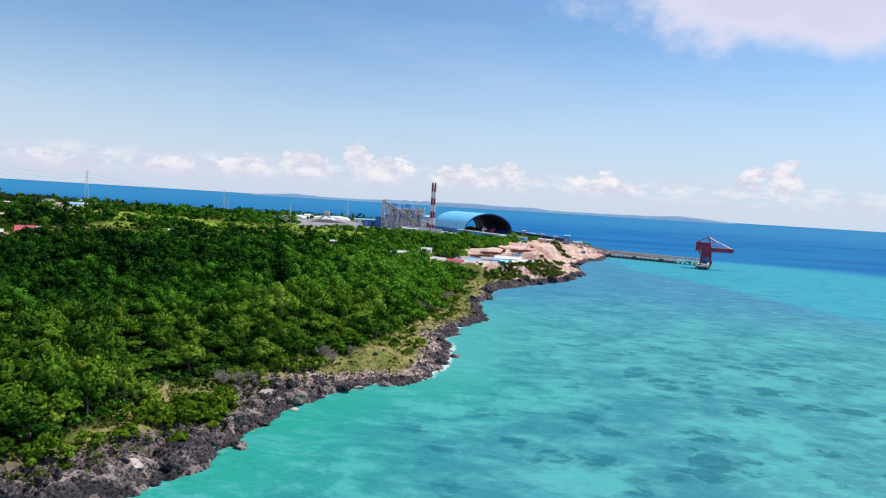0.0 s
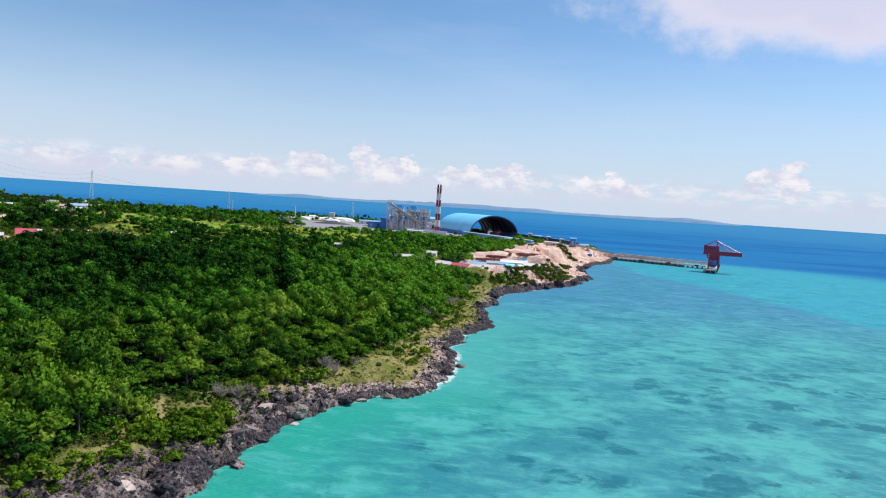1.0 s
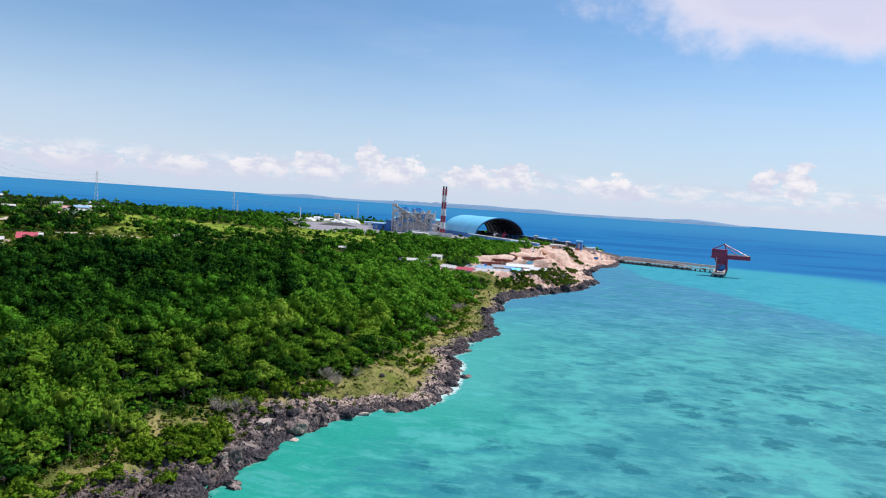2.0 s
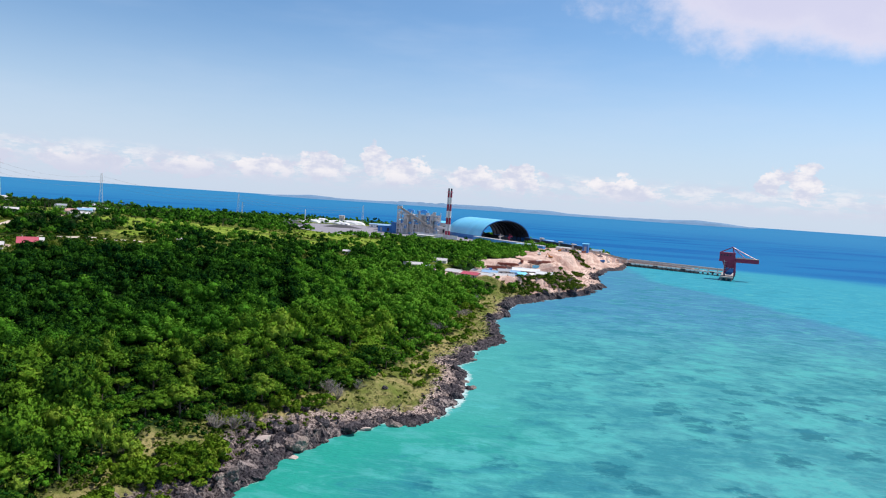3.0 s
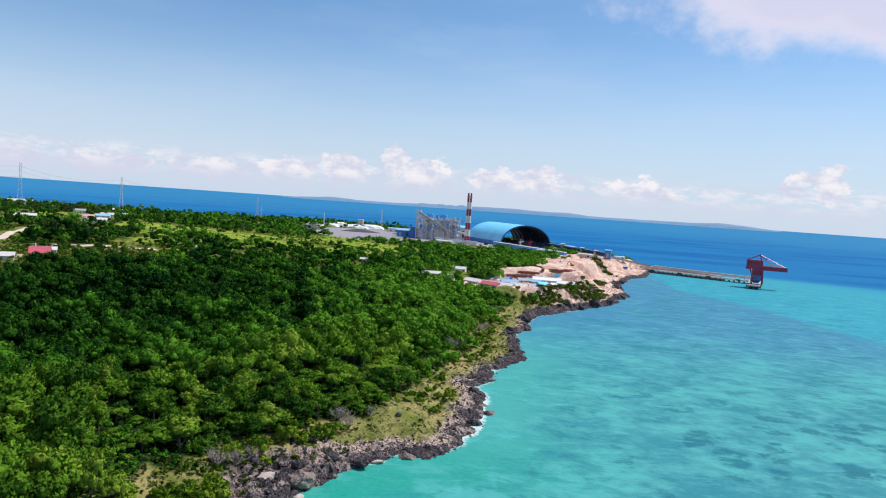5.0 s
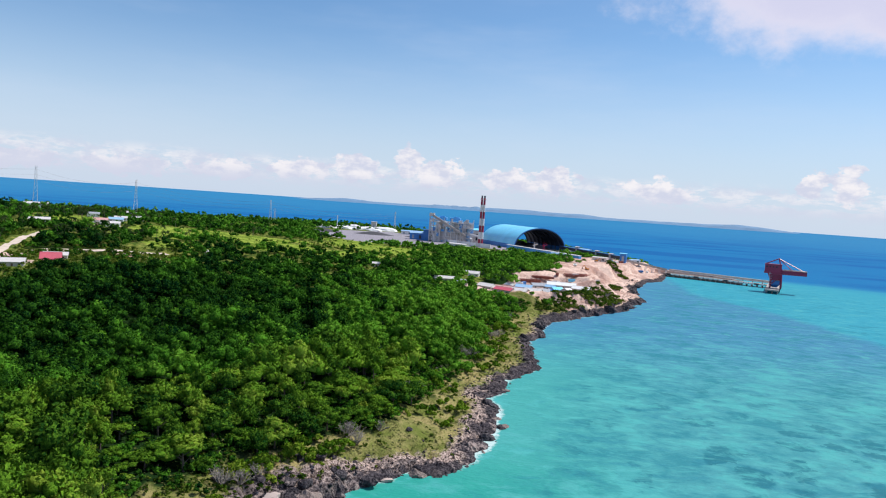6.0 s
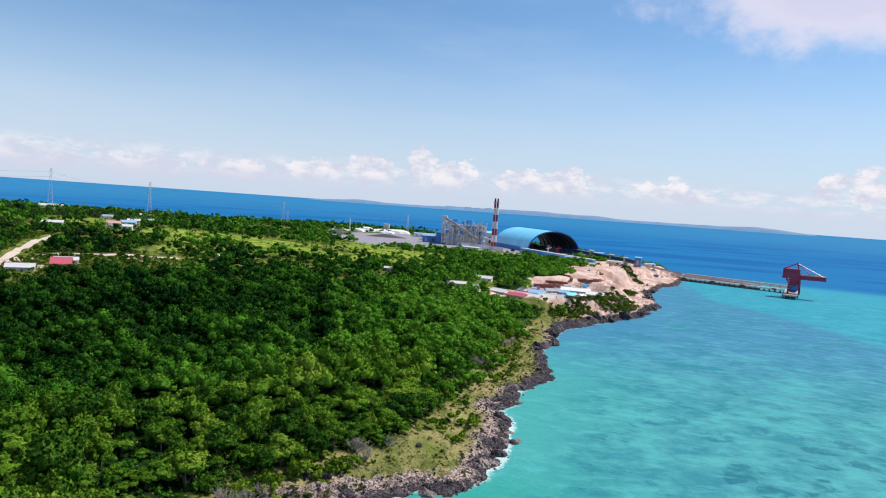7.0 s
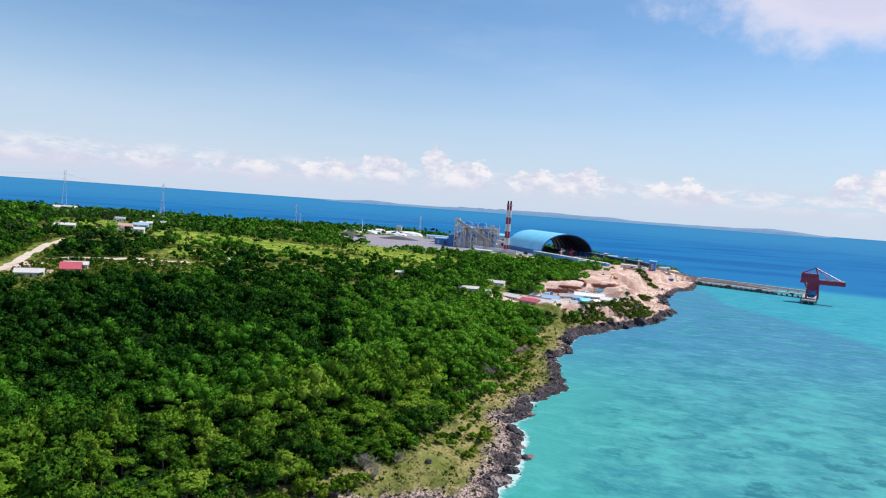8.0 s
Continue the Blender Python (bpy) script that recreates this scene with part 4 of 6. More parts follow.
# dark outcrops in the grass slope
for x, y, sz in ((-44, 256, 2.0), (-46, 233, 2.3), (-50, 228, 2.0), (-43, 236, 1.6), (-24, 262, 1.2), (-20, 290, 1.5), (-18, 296, 1.2), (-15, 331, 1.4), (4, 470, 2.4), (-2, 441, 2.8),
                 (8, 501, 2.2), (-8, 412, 2.0), (-62, 209, 2.0), (-57, 211, 1.7), (-66, 206, 1.5), (-74, 152, 1.3), (-70, 160, 1.2)):
    ob = new("rock", rock_kinds[int(sz * 10) % 5])
    ob.matrix_world = Matrix.LocRotScale((x, y, ground_z(x, y) + sz * 0.2), Euler((0.2, 0.1, x)), (sz * 1.3, sz, sz))
    tagged(ob, "dark weathered limestone outcrop in the grass slope", "rock", "slope outcrops")

# single rocks that stand apart
M_PALEROCK = paint("bleached_limestone", (0.5, 0.4, 0.36), 0.9, dirt=0.5, scale=0.8)
for x, y, z, s, kind, lab in ((-66, 147.5, 3.6, 3.4, 2, "large pale bleached boulder at the cliff foot"), (-42.4, 204, 0.0, 1.7, 1, "flat pinkish rock awash in shallow water"),
                              (-26, 232, 0.0, 2.2, 3, "flat pinkish rock awash in shallow water"), (-51, 203, 4.5, 2.4, 4, "pale slab of rock on the cliff top")):
    me = rock_kinds[kind].copy()
    me.materials.clear()
    me.materials.append(M_PALEROCK)
    ob = new("rock", me)
    ob.matrix_world = Matrix.LocRotScale((x, y, z), Euler((0.2, 0.1, kind)), (s * 1.2, s, s * (0.5 if z < 1 else 0.8)))
    tagged(ob, lab, "rock", "shore rocks")


def bare_shrub(seed):
    """Leafless grey shrub: many thin forked twigs."""
    rr = random.Random(seed)
    bm = bmesh.new()
    for _ in range(16):
        a, tilt = rr.random() * 6.28, rr.uniform(0.2, 1.1)
        d = Vector((math.cos(a) * math.sin(tilt), math.sin(a) * math.sin(tilt), math.cos(tilt)))
        mid = d * rr.uniform(0.8, 1.5)
        tube(bm, (0, 0, -0.2), mid, 0.07, 0.05, 4)
        for _ in range(4):
            tip = mid + (d + Vector((rr.uniform(-0.7, 0.7), rr.uniform(-0.7, 0.7), rr.uniform(-0.1, 0.6)))) * rr.uniform(0.5, 1.0)
            tube(bm, mid, tip, 0.05, 0.02, 4)
            for _ in range(2):
                tube(bm, tip, tip + Vector((rr.uniform(-0.5, 0.5), rr.uniform(-0.5, 0.5), rr.uniform(0, 0.5))), 0.03, 0.015, 3)
    me = bpy.data.meshes.new("bare_shrub")
    bm.to_mesh(me)
    bm.free()
    me.materials.append(M_DEADWOOD)
    return me


M_DEADWOOD = paint("dead_wood", (0.3, 0.26, 0.23), 0.9, dirt=0.4, scale=2.0)
dead = [bare_shrub(s) for s in range(4)]
for x, y, s in ((-38, 246, 1.6), (-42, 250, 1.9), (-33, 258, 1.4), (-30, 300, 1.7), (-26, 306, 1.5), (-12, 378, 2.0), (-8, 384, 1.8), (-3, 392, 1.5), (2, 440, 2.0),
                (6, 452, 1.8), (-60, 206, 1.5), (-64, 203, 1.7), (-58, 212, 1.3), (-88, 148, 1.5), (12, 500, 2.0), (-20, 340, 1.6)):
    ob = new("bare_shrub", dead[int(s * 10) % 4])
    ob.matrix_world = Matrix.LocRotScale((x, y, ground_z(x, y)), Euler((0, 0, x)), (s, s, s))
    tagged(ob, "leafless grey shrub at the edge of the wood", "shrub", "bare shrubs")

# low scrub over the rocky shoulder
cx, cy = r.uniform(-120, 140, 42000), r.uniform(118, 620, 42000)
cd, _ = shore(cx, cy)
thick = np.where(cy < 232, ss(fbm(cx / 8 + 3, cy / 8, 3), 0.3, 0.46), ss(fbm(cx / 8 + 3, cy / 8, 3), 0.38, 0.55))
ok = r.random(42000) < ss(cd, 5, 9) * ss(cd, 40, 28) * thick * np.where(cy < 232, 1.0, 0.22) * (1 - zones(cx, cy)[0])
cx, cy = cx[ok], cy[ok]
cz = height(cx, cy)
crowns = []
for x, y, z in zip(cx, cy, cz):
    k_ = r.uniform(0.5, 1.3)
    crowns.append((crown(22, 0.34 * k_, 1.0 * k_, 1.1 * k_ * r.uniform(0.6, 1.3), 4, 1, r, np.clip(r.normal(0.45, 0.3), 0, 1)), (x, y, z - 0.1)))
tagged(new("scrub", crown_mesh("scrub", crowns, M_SCRUB)), "low dry green scrub over the rocky shore", "scrub", kind="stuff")

# shrubs over the open village land
cx = np.concatenate([r.uniform(-620, -60, 9000), r.uniform(-400, -230, 4500)])
cy = np.concatenate([r.uniform(400, 1000, 9000), r.uniform(340, 620, 4500)])
ok = (cy + 0.45 * cx > 200) & (r.random(13500) < np.maximum(0.45 * ss(fbm(cx / 20, cy / 20 + 9, 3), 0.4, 0.6), 0.75 * openness(cx, cy)) * (1 - 0.6 * zones(cx, cy)[2])) & (zones(cx, cy)[1] < 0.3) & (cx > -0.87 * cy)
for line in (ROAD, LANE):
    ok &= line_distance(cx, cy, line) > 6.5
for hx, hy, hr in CLEAR:
    ok &= np.hypot(cx - hx, cy - hy) > hr * 0.75
cx, cy = cx[ok], cy[ok]
cz = height(cx, cy)
crowns = []
for x, y, z in zip(cx, cy, cz):
    k_ = r.uniform(0.8, 2.0)
    crowns.append((crown(14, 0.66 * k_, 1.2 * k_, 1.3 * k_ * r.uniform(0.7, 1.3), 3, 1, r, np.clip(r.normal(0.35, 0.3), 0, 1)), (x, y, z - 0.1)))
tagged(new("shrubland", crown_mesh("shrubland", crowns, M_SCRUB)), "green shrubs scattered over the village fields", "shrubs", kind="stuff")

# bushes on the rocky shoulder and the grass slope
bush_kinds = []
for i in range(6):
    rr = np.random.default_rng(300 + i)
    bush_kinds.append(crown_mesh("bush", [(crown(200, 0.3, 1.2, 1.5, 7, 1, rr), (0, 0, 0))], M_BUSH))
cx, cy = r.uniform(-110, 175, 60000), r.uniform(122, 930, 60000)
cd, _ = shore(cx, cy)
clump = ss(fbm(cx / 10 + 3, cy / 10, 2), 0.4, 0.55)
foot = ss(cy, 545, 565) * ss(cy, 668, 640) * ss(cd, 6, 10) * ss(cd, 32, 22) * (cx > 35) * ss(fbm(cx / 14 + 2, cy / 14, 2), 0.4, 0.5)
choice = [ss(cd, 5, 8) * ss(cd, 26, 18) * clump * (cy < 232), ss(cd, 12, 16) * ss(cd, 40, 30) * clump * ((cy > 232) & (cy < 520)), foot,
          ss(oval(cx, cy, 150, 885, 9, 32, 12), 1.0, 1.3) * ss(cd, 8, 12), ss(oval(cx, cy, 124, 742, 8, 20, -5), 1.0, 1.3) * ss(cd, 8, 12)]
choice.insert(1, ss(oval(cx, cy, -65, 178, 10, 17, -28), 1.0, 1.25) * ss(cd, 4, 7))
picks = [r.permutation(np.flatnonzero(r.random(60000) < c_))[:n] for c_, n in zip(choice, (70, 75, 150, 330, 110, 50))]
for i in np.concatenate(picks[:3]):
    s = r.uniform(0.9, 2.7) if cy[i] < 232 else r.uniform(0.9, 2.4)
    ob = new("bush", bush_kinds[int(r.integers(6))])
    ob.matrix_world = Matrix.LocRotScale((cx[i], cy[i], ground_z(cx[i], cy[i]) - 0.15), Euler((0, 0, r.random() * 6.28)), (s, s, s * r.uniform(0.7, 1.3)))
    tagged(ob, "low yellow-green bush on the rocky shore slope", "bush", "shore bushes")
crowns = []
for i in np.concatenate(picks[3:]):
    k_ = r.uniform(0.7, 1.5)
    crowns.append((crown(40, 0.7 * k_, 2.3 * k_, 2.0 * k_, 6, 1, r, np.clip(r.normal(0.4, 0.3), 0, 1)), (cx[i], cy[i], ground_z(cx[i], cy[i]) - 0.2)))
tagged(new("slope_shrubs", crown_mesh("slope_shrubs", crowns, M_SCRUB)), "green shrubs massed on the quarry's shore slope", "shrubs", kind="stuff")

cx, cy = r.uniform(-110, 130, 160000), r.uniform(122, 620, 160000)
cd, _ = shore(cx, cy)
ok = r.random(160000) < ss(cd, 9, 16) * ss(cd, 48, 36) * (1 - zones(cx, cy)[0]) * np.where(cy < 235, 0.45, 0.9) * ss(fbm(cx / 6, cy / 6, 3), 0.35, 0.6)
cx, cy = cx[ok], cy[ok]
n = len(cx)
base = np.stack([cx, cy, height(cx, cy) + r.uniform(0.05, 0.3, n)], 1)
grass_n = np.tile(np.array([[0.0, 0.0, 1.0]]), (n, 1)) + r.normal(size=(n, 3)) * 0.28
grass_n /= np.linalg.norm(grass_n, axis=1)[:, None]
t = np.cross(grass_n, r.normal(size=(n, 3)))
t /= np.linalg.norm(t, axis=1)[:, None]
b = np.cross(grass_n, t) * r.uniform(0.15, 0.35, (n, 1))
t = t * r.uniform(0.3, 0.7, (n, 1))
cs = np.stack([base - t, base - b, base + t, base + b], 1)
tagged(new("grass", cards_mesh("grass", cs, M_GRASS, r.random(n), grass_n)), "dry yellow-green grass tufts on the coastal slope", "grass", kind="stuff")


# ---- roads ----
def strip(name, pts, width, mat, label):
    P = [Vector(p) for p in pts]
    rows = []
    for i in range(len(P) - 1):
        p0, p1, p2, p3 = P[max(i - 1, 0)], P[i], P[i + 1], P[min(i + 2, len(P) - 1)]
        for k_ in range(12):
            t = k_ / 12
            rows.append(0.5 * ((2 * p1) + (p2 - p0) * t + (2 * p0 - 5 * p1 + 4 * p2 - p3) * t * t + (3 * p1 - p0 - 3 * p2 + p3) * t ** 3))
    V = []
    for i, q in enumerate(rows):
        d = (rows[min(i + 1, len(rows) - 1)] - rows[max(i - 1, 0)]).normalized()
        nrm = Vector((-d.y, d.x))
        w = width * (0.85 + 0.3 * vnoise(np.array([i * 0.3]), np.array([width]))[0])
        for s_ in (-1, -0.5, 0, 0.5, 1):
            e_ = q + nrm * w * 0.5 * s_
            V.append((e_.x, e_.y, ground_z(e_.x, e_.y) + 0.35))
    i = np.arange(len(V)).reshape(-1, 5)
    f = np.stack([i[:-1, :-1], i[:-1, 1:], i[1:, 1:], i[1:, :-1]], -1).reshape(-1, 4)
    return tagged(new(name, mesh_np(name, np.array(V), f, mat, True)), label, "road", kind="structure")


M_TRACK = paint("coral_gravel", (0.58, 0.48, 0.4), 0.9, dirt=0.4, scale=0.15)
strip("road", ROAD, 5.0, M_TRACK, "pale unpaved coral gravel road")
strip("road_lane", LANE, 8.0, M_TRACK, "pale unpaved village lane")


# ---- houses ----
M_ROSE = paint("rose_wall", (0.62, 0.2, 0.26), 0.75, dirt=0.25)


def house(x, y, w, d, h, turn, roof_mat, wall_mat, label, pitch=0.42, group=""):
    z = min(ground_z(x + a * w / 2, y + b * d / 2) for a in (-1, 1) for b in (-1, 1))
    e = empty("house", pose(x, y, z, 0, 0, turn), label, "house", group)
    h = h + max(0.0, ground_z(x, y) - z)
    bm = bmesh.new()
    for sx_, sy_, cx_, cy_ in ((w, 0.25, 0, -d / 2), (w, 0.25, 0, d / 2), (0.25, d - 0.25, -w / 2 + 0.125, 0), (0.25, d - 0.25, w / 2 - 0.125, 0)):
        box(bm, (cx_, cy_, h / 2 - 0.4), (sx_, sy_, h + 0.8))
    for s_ in (-1, 1):
        vs = [bm.verts.new((s_ * (w / 2 - 0.02), -d / 2, h)), bm.verts.new((s_ * (w / 2 - 0.02), d / 2, h)), bm.verts.new((s_ * (w / 2 - 0.02), 0, h + d / 2 * pitch))]
        bm.faces.new(vs)
    part("wall", bm, wall_mat, e)
    rise = d / 2 * pitch
    for s_ in (-1, 1):
        bm = bmesh.new()
        o = 0.7
        a, b = Vector((0, 0, h + rise + 0.12)), Vector((0, s_ * (d / 2 + o), h - o * pitch + 0.12))
        up_ = Vector((0, 0, 0.12))
        q = [bm.verts.new(Vector((sx_ * (w / 2 + o), 0, 0)) + p + k_) for k_ in (Vector(), up_) for p in (a, b) for sx_ in (-1, 1)]
        for f in ((0, 1, 3, 2), (4, 6, 7, 5), (0, 2, 6, 4), (1, 5, 7, 3), (2, 3, 7, 6), (0, 4, 5, 1)):
            bm.faces.new([q[k_] for k_ in f])
        bmesh.ops.recalc_face_normals(bm, faces=bm.faces)
        part("roof", bm, roof_mat, e)
    bm = bmesh.new()
    tube(bm, (-w / 2 - 0.7, 0, h + rise + 0.2), (w / 2 + 0.7, 0, h + rise + 0.2), 0.16, None, 6)
    part("ridge_cap", bm, roof_mat, e)
    boxes("door", M_DOOR, e, ((w * 0.08, -d / 2 - 0.14, 1.0 + h - 3.0), (1.0, 0.1, 2.1)))
    for k_ in range(max(1, int(w // 4))):
        x0 = -w / 2 + (k_ + 0.5) * w / max(1, int(w // 4))
        if abs(x0 - w * 0.08) < 1.2:
            continue
        f = boxes("window", M_WHITE, e, ((x0, -d / 2 - 0.14, h - 1.4), (1.5, 0.1, 1.3)))
        boxes("pane", M_GLASS, f, ((x0, -d / 2 - 0.2, h - 1.4), (1.25, 0.04, 1.05)))
    return e


house(-266, 437, 10.5, 10, 2.2, 30, M_RUSTROOF, M_ROSE, "long village house with red roof and pink walls", 0.62, group="village houses")
house(-273, 452, 13, 7, 2.6, 30, M_PALE, M_WALL, "pale sheet roofed village house by the road", group="village houses")
house(-266, 402, 13.5, 8, 2.4, 30, M_PALE, M_WALL, "pale grey sheet roofed house beside the gravel road", group="village houses")
house(-408, 728, 14, 9, 4.0, 20, M_PINKROOF, M_WHITE, "long hillside house with faded pink roof", group="village houses")
house(-386, 708, 18, 8, 3.6, 24, M_PALE, M_WHITE, "white walled hillside house with pale roof", group="village houses")
house(-399, 742, 14, 8, 5.0, 24, M_LIGHTBLUE, M_WHITE, "hillside house with pale blue roof", group="village houses")
house(-430, 806, 13, 8, 3.6, 30, M_PALE, M_WHITE, "small white house with pale roof", group="village houses")
house(-480, 834, 13, 8, 4, 30, M_GREYROOF, M_WHITE, "white house with grey roof among trees", group="village houses")
house(-443, 868, 12, 8, 4, 10, M_PALE, M_WHITE, "white house on the ridge with pale roof", group="village houses")
house(-515, 985, 13, 9, 6, 10, M_PALE, M_WHITE, "far white house on the ridge", group="village houses")
house(-702, 1050, 32, 12, 7, 32, M_PALE, M_WHITE, "large white building on the ridge", group="village houses")
house(-432, 666, 18, 8, 3, 32, M_PALE, M_WHITE, "long pale roofed house in the palm groves", group="village houses")
house(-39, 603, 16, 7, 2.6, 3, M_PALE, M_WALL, "pale sheet roofed hut at the wood's edge", group="camp sheds")
house(-25, 602, 9, 6, 2.4, 5, M_GREYROOF, M_WALL, "small grey roofed hut at the wood's edge", group="camp sheds")
house(-20, 660, 16, 8, 2.2, -8, M_PALE, M_WHITE, "white shed with pale roof by the clearing", group="camp sheds")
house(-104, 648, 6, 5, 3, 5, M_PALE, M_WALL, "tiny pale hut in the forest", group="camp sheds")
house(-229, 580, 6, 4, 2.8, 25, M_PALE, M_WALL, "tiny pale hut in the scrub", group="camp sheds")
# work camp on the cleared ground
for x, y, w, d, h, a, rm, lab in ((0, 624, 14, 9, 2.6, -38, M_PALE, "pale roofed work camp shed"), (10, 614, 10, 7, 2.4, -20, M_BEIGE, "beige roofed work camp hut"),
                                  (21, 604, 17, 13, 2.2, -32, M_PINKROOF, "work camp shed with faded pink roof"),
                                  (14, 594, 15, 8, 2.0, -34, M_RUSTROOF, "low work camp shed with red roof"), (26, 592, 12, 8, 2.2, -25, M_PALE, "pale roofed camp shed at the slope's edge"),
                                  (37, 604, 13, 12, 2.0, -14, M_PALE, "work camp shed with pale roof"), (45, 612, 11, 9, 2.6, 20, M_GREYROOF, "grey roofed site workshop"),
                                  (31, 630, 13, 9, 2.8, -15, M_LIGHTBLUE, "work camp shed with light blue roof"), (52, 622, 10, 7, 2.6, -20, M_BLUE_DARK, "work camp shed with dark blue roof"),
                                  (58, 634, 9, 8, 3.0, 30, M_BLUE, "small bright blue site office"), (66, 628, 7, 6, 2.6, 55, M_WHITE, "small white site cabin on bare earth"),
                                  (64, 656, 24, 10, 3.4, -6, M_WHITE, "open sided camp hall with white roof"), (80, 646, 14, 9, 3.2, -22, M_WHITE, "white roofed camp shed beside hall"),
                                  (44, 648, 12, 8, 3, 14, M_GREYROOF, "grey roofed store at the camp"), (20, 640, 9, 6, 3, -40, M_PALE, "small pale store hut behind the camp"),
                                  (54, 643, 8, 6, 3, -25, M_LIGHTBLUE, "pale blue site cabin near hall")):
    house(x - 4, y - 11, w, d, h * 0.55, a, rm, M_WALL if rm is not M_BLUE else M_LIGHTBLUE, lab, 0.4, "camp sheds")


def steel_pile(x, y, n, turn, seed):
    e = empty("steel_stack", pose(x, y, ground_z(x, y), 0, 0, turn), "stack of rust-red steel beams on bare earth", "steel stack", "steel stacks")
    rr = random.Random(seed)
    for k_ in range(n):
        bm = bmesh.new()
        lv = 0.6 * (k_ // 5)
        beam(bm, (-9 + rr.random() * 3, -4 + (k_ % 5) * 1.9, 0.6 + lv * 1.1), (8 + rr.random() * 4, -4 + (k_ % 5) * 1.9 + rr.uniform(-0.8, 0.8), 0.6 + lv * 1.1 + rr.uniform(0, 0.5)), 0.55, 0.5)
        part("steel_beam", bm, M_RUST, e)
    boxes("bearer", M_DOOR, e, ((-5, 0, 0.08), (0.4, 10, 0.3)), ((5, 0, 0.08), (0.4, 10, 0.3)))


steel_pile(74, 684, 20, 15, 1)
steel_pile(84, 700, 15, 60, 2)
steel_pile(33, 674, 20, 5, 3)
steel_pile(45, 684, 15, -20, 4)


def container(x, y, turn, mat, label):
    e = empty("container", pose(x, y, ground_z(x, y), 0, 0, turn), label, "container", "site containers")
    boxes("body", mat, e, ((0, 0, 1.35), (6.0, 2.4, 2.5)))
    for sy_ in (-1, 1):
        bm = bmesh.new()
        for k_ in range(14):
            box(bm, (-2.8 + k_ * 0.43, sy_ * 1.22, 1.35), (0.2, 0.06, 2.3))
        part("ribs", bm, mat, e)
    for k_ in (-0.6, 0.6):
        boxes("door", mat, e, ((3.04, k_, 1.35), (0.08, 1.15, 2.3)))


for x, y, a, m_, lab in ((72, 676, 20, M_BLUE, "blue steel site container"), (76, 684, 25, M_WHITE, "white steel site container"), (24, 652, -10, M_WHITE, "white steel site container"),
                         (28, 660, 60, M_BLUE_DARK, "dark blue steel site container"), (60, 690, 80, M_RUST, "rust red steel site container"), (96, 690, 10, M_PALE, "pale steel site container"),
                         (108, 960, -20, M_BLUE, "blue steel site container"), (160, 960, 35, M_WHITE, "white steel site container"), (168, 968, 35, M_RUST, "rust red steel site container"),
                         (198, 985, 10, M_BLUE_DARK, "dark blue steel site container"), (212, 1010, 70, M_WHITE, "white steel site container")):
    container(x, y, a, m_, lab)


def truck(x, y, turn, mat, label):
    e = empty("dump_truck", pose(x, y, ground_z(x, y) + 0.1, 0, 0, turn), label, "truck", "site trucks")
    boxes("chassis", M_DARKSTEEL, e, ((0, 0, 0.9), (7.4, 1.2, 0.4)))
    bm = bmesh.new()
    box(bm, (-1.2, 0, 2.0), (4.8, 2.5, 0.2))
    for sy_ in (-1.2, 1.2):
        box(bm, (-1.2, sy_, 2.6), (4.8, 0.15, 1.3))
    box(bm, (1.15, 0, 2.8), (0.15, 2.5, 1.7))
    part("bed", bm, mat, e)
    cab = bmesh.new()
    box(cab, (2.6, 0, 2.0), (1.9, 2.4, 2.2), 0, 0.9, 0.08)
    cb = part("cab", cab, mat, e)
    boxes("windscreen", M_GLASS, cb, ((3.5, 0, 2.5), (0.12, 1.9, 0.8)))
    for wx in (2.5, -1.2, -2.6):
        for wy in (-1.1, 1.1):
            bm = bmesh.new()
            tube(bm, (wx, wy - 0.2, 0.55), (wx, wy + 0.2, 0.55), 0.55, None, 14)
            w_ = part("wheel", bm, M_DARKSTEEL, e)
            bm = bmesh.new()
            tube(bm, (wx, wy - 0.23, 0.55), (wx, wy + 0.23, 0.55), 0.25, None, 10)
            part("rim", bm, M_STEEL, w_)


truck(104, 740, 40, M_RUST, "rust red dump truck on the quarry floor")
truck(92, 830, 70, M_WHITE, "white dump truck on the quarry floor")
truck(150, 945, 10, M_BLUE, "blue dump truck near the quay")
truck(58, 672, -20, M_WHITE, "white dump truck in the work camp")


def excavator(x, y, turn):
    e = empty("excavator", pose(x, y, ground_z(x, y) + 0.1, 0, 0, turn), "orange tracked excavator on bare earth", "excavator")
    for sy_ in (-1.2, 1.2):
        bm = bmesh.new()
        box(bm, (0, sy_, 0.5), (4.2, 0.6, 0.9), 0, 1.0, 0.2)
        part("track", bm, M_DARKSTEEL, e)
    boxes("body", M_ORANGE, e, ((-0.5, 0, 1.7), (3.6, 2.6, 1.3)))
    cb = boxes("cab", M_ORANGE, e, ((0.9, 0.8, 2.6), (1.4, 1.1, 1.7)))
    boxes("cab_glass", M_GLASS, cb, ((1.62, 0.8, 2.8), (0.06, 0.9, 1.0)))
    bm = bmesh.new()
    beam(bm, (1.2, -0.3, 2), (4.2, -0.3, 5.2), 0.5)
    part("boom", bm, M_ORANGE, e)
    bm = bmesh.new()
    beam(bm, (4.2, -0.3, 5.2), (6.4, -0.3, 2.2), 0.4)
    part("arm", bm, M_ORANGE, e)
    bm = bmesh.new()
    box(bm, (6.4, -0.3, 1.6), (0.9, 1.2, 1.1), 0, 0.7)
    part("bucket", bm, M_DARKSTEEL, e)


M_ORANGE = paint("orange_paint", (0.6, 0.22, 0.03), 0.5)
excavator(98, 775, 130)
excavator(128, 915, 30)


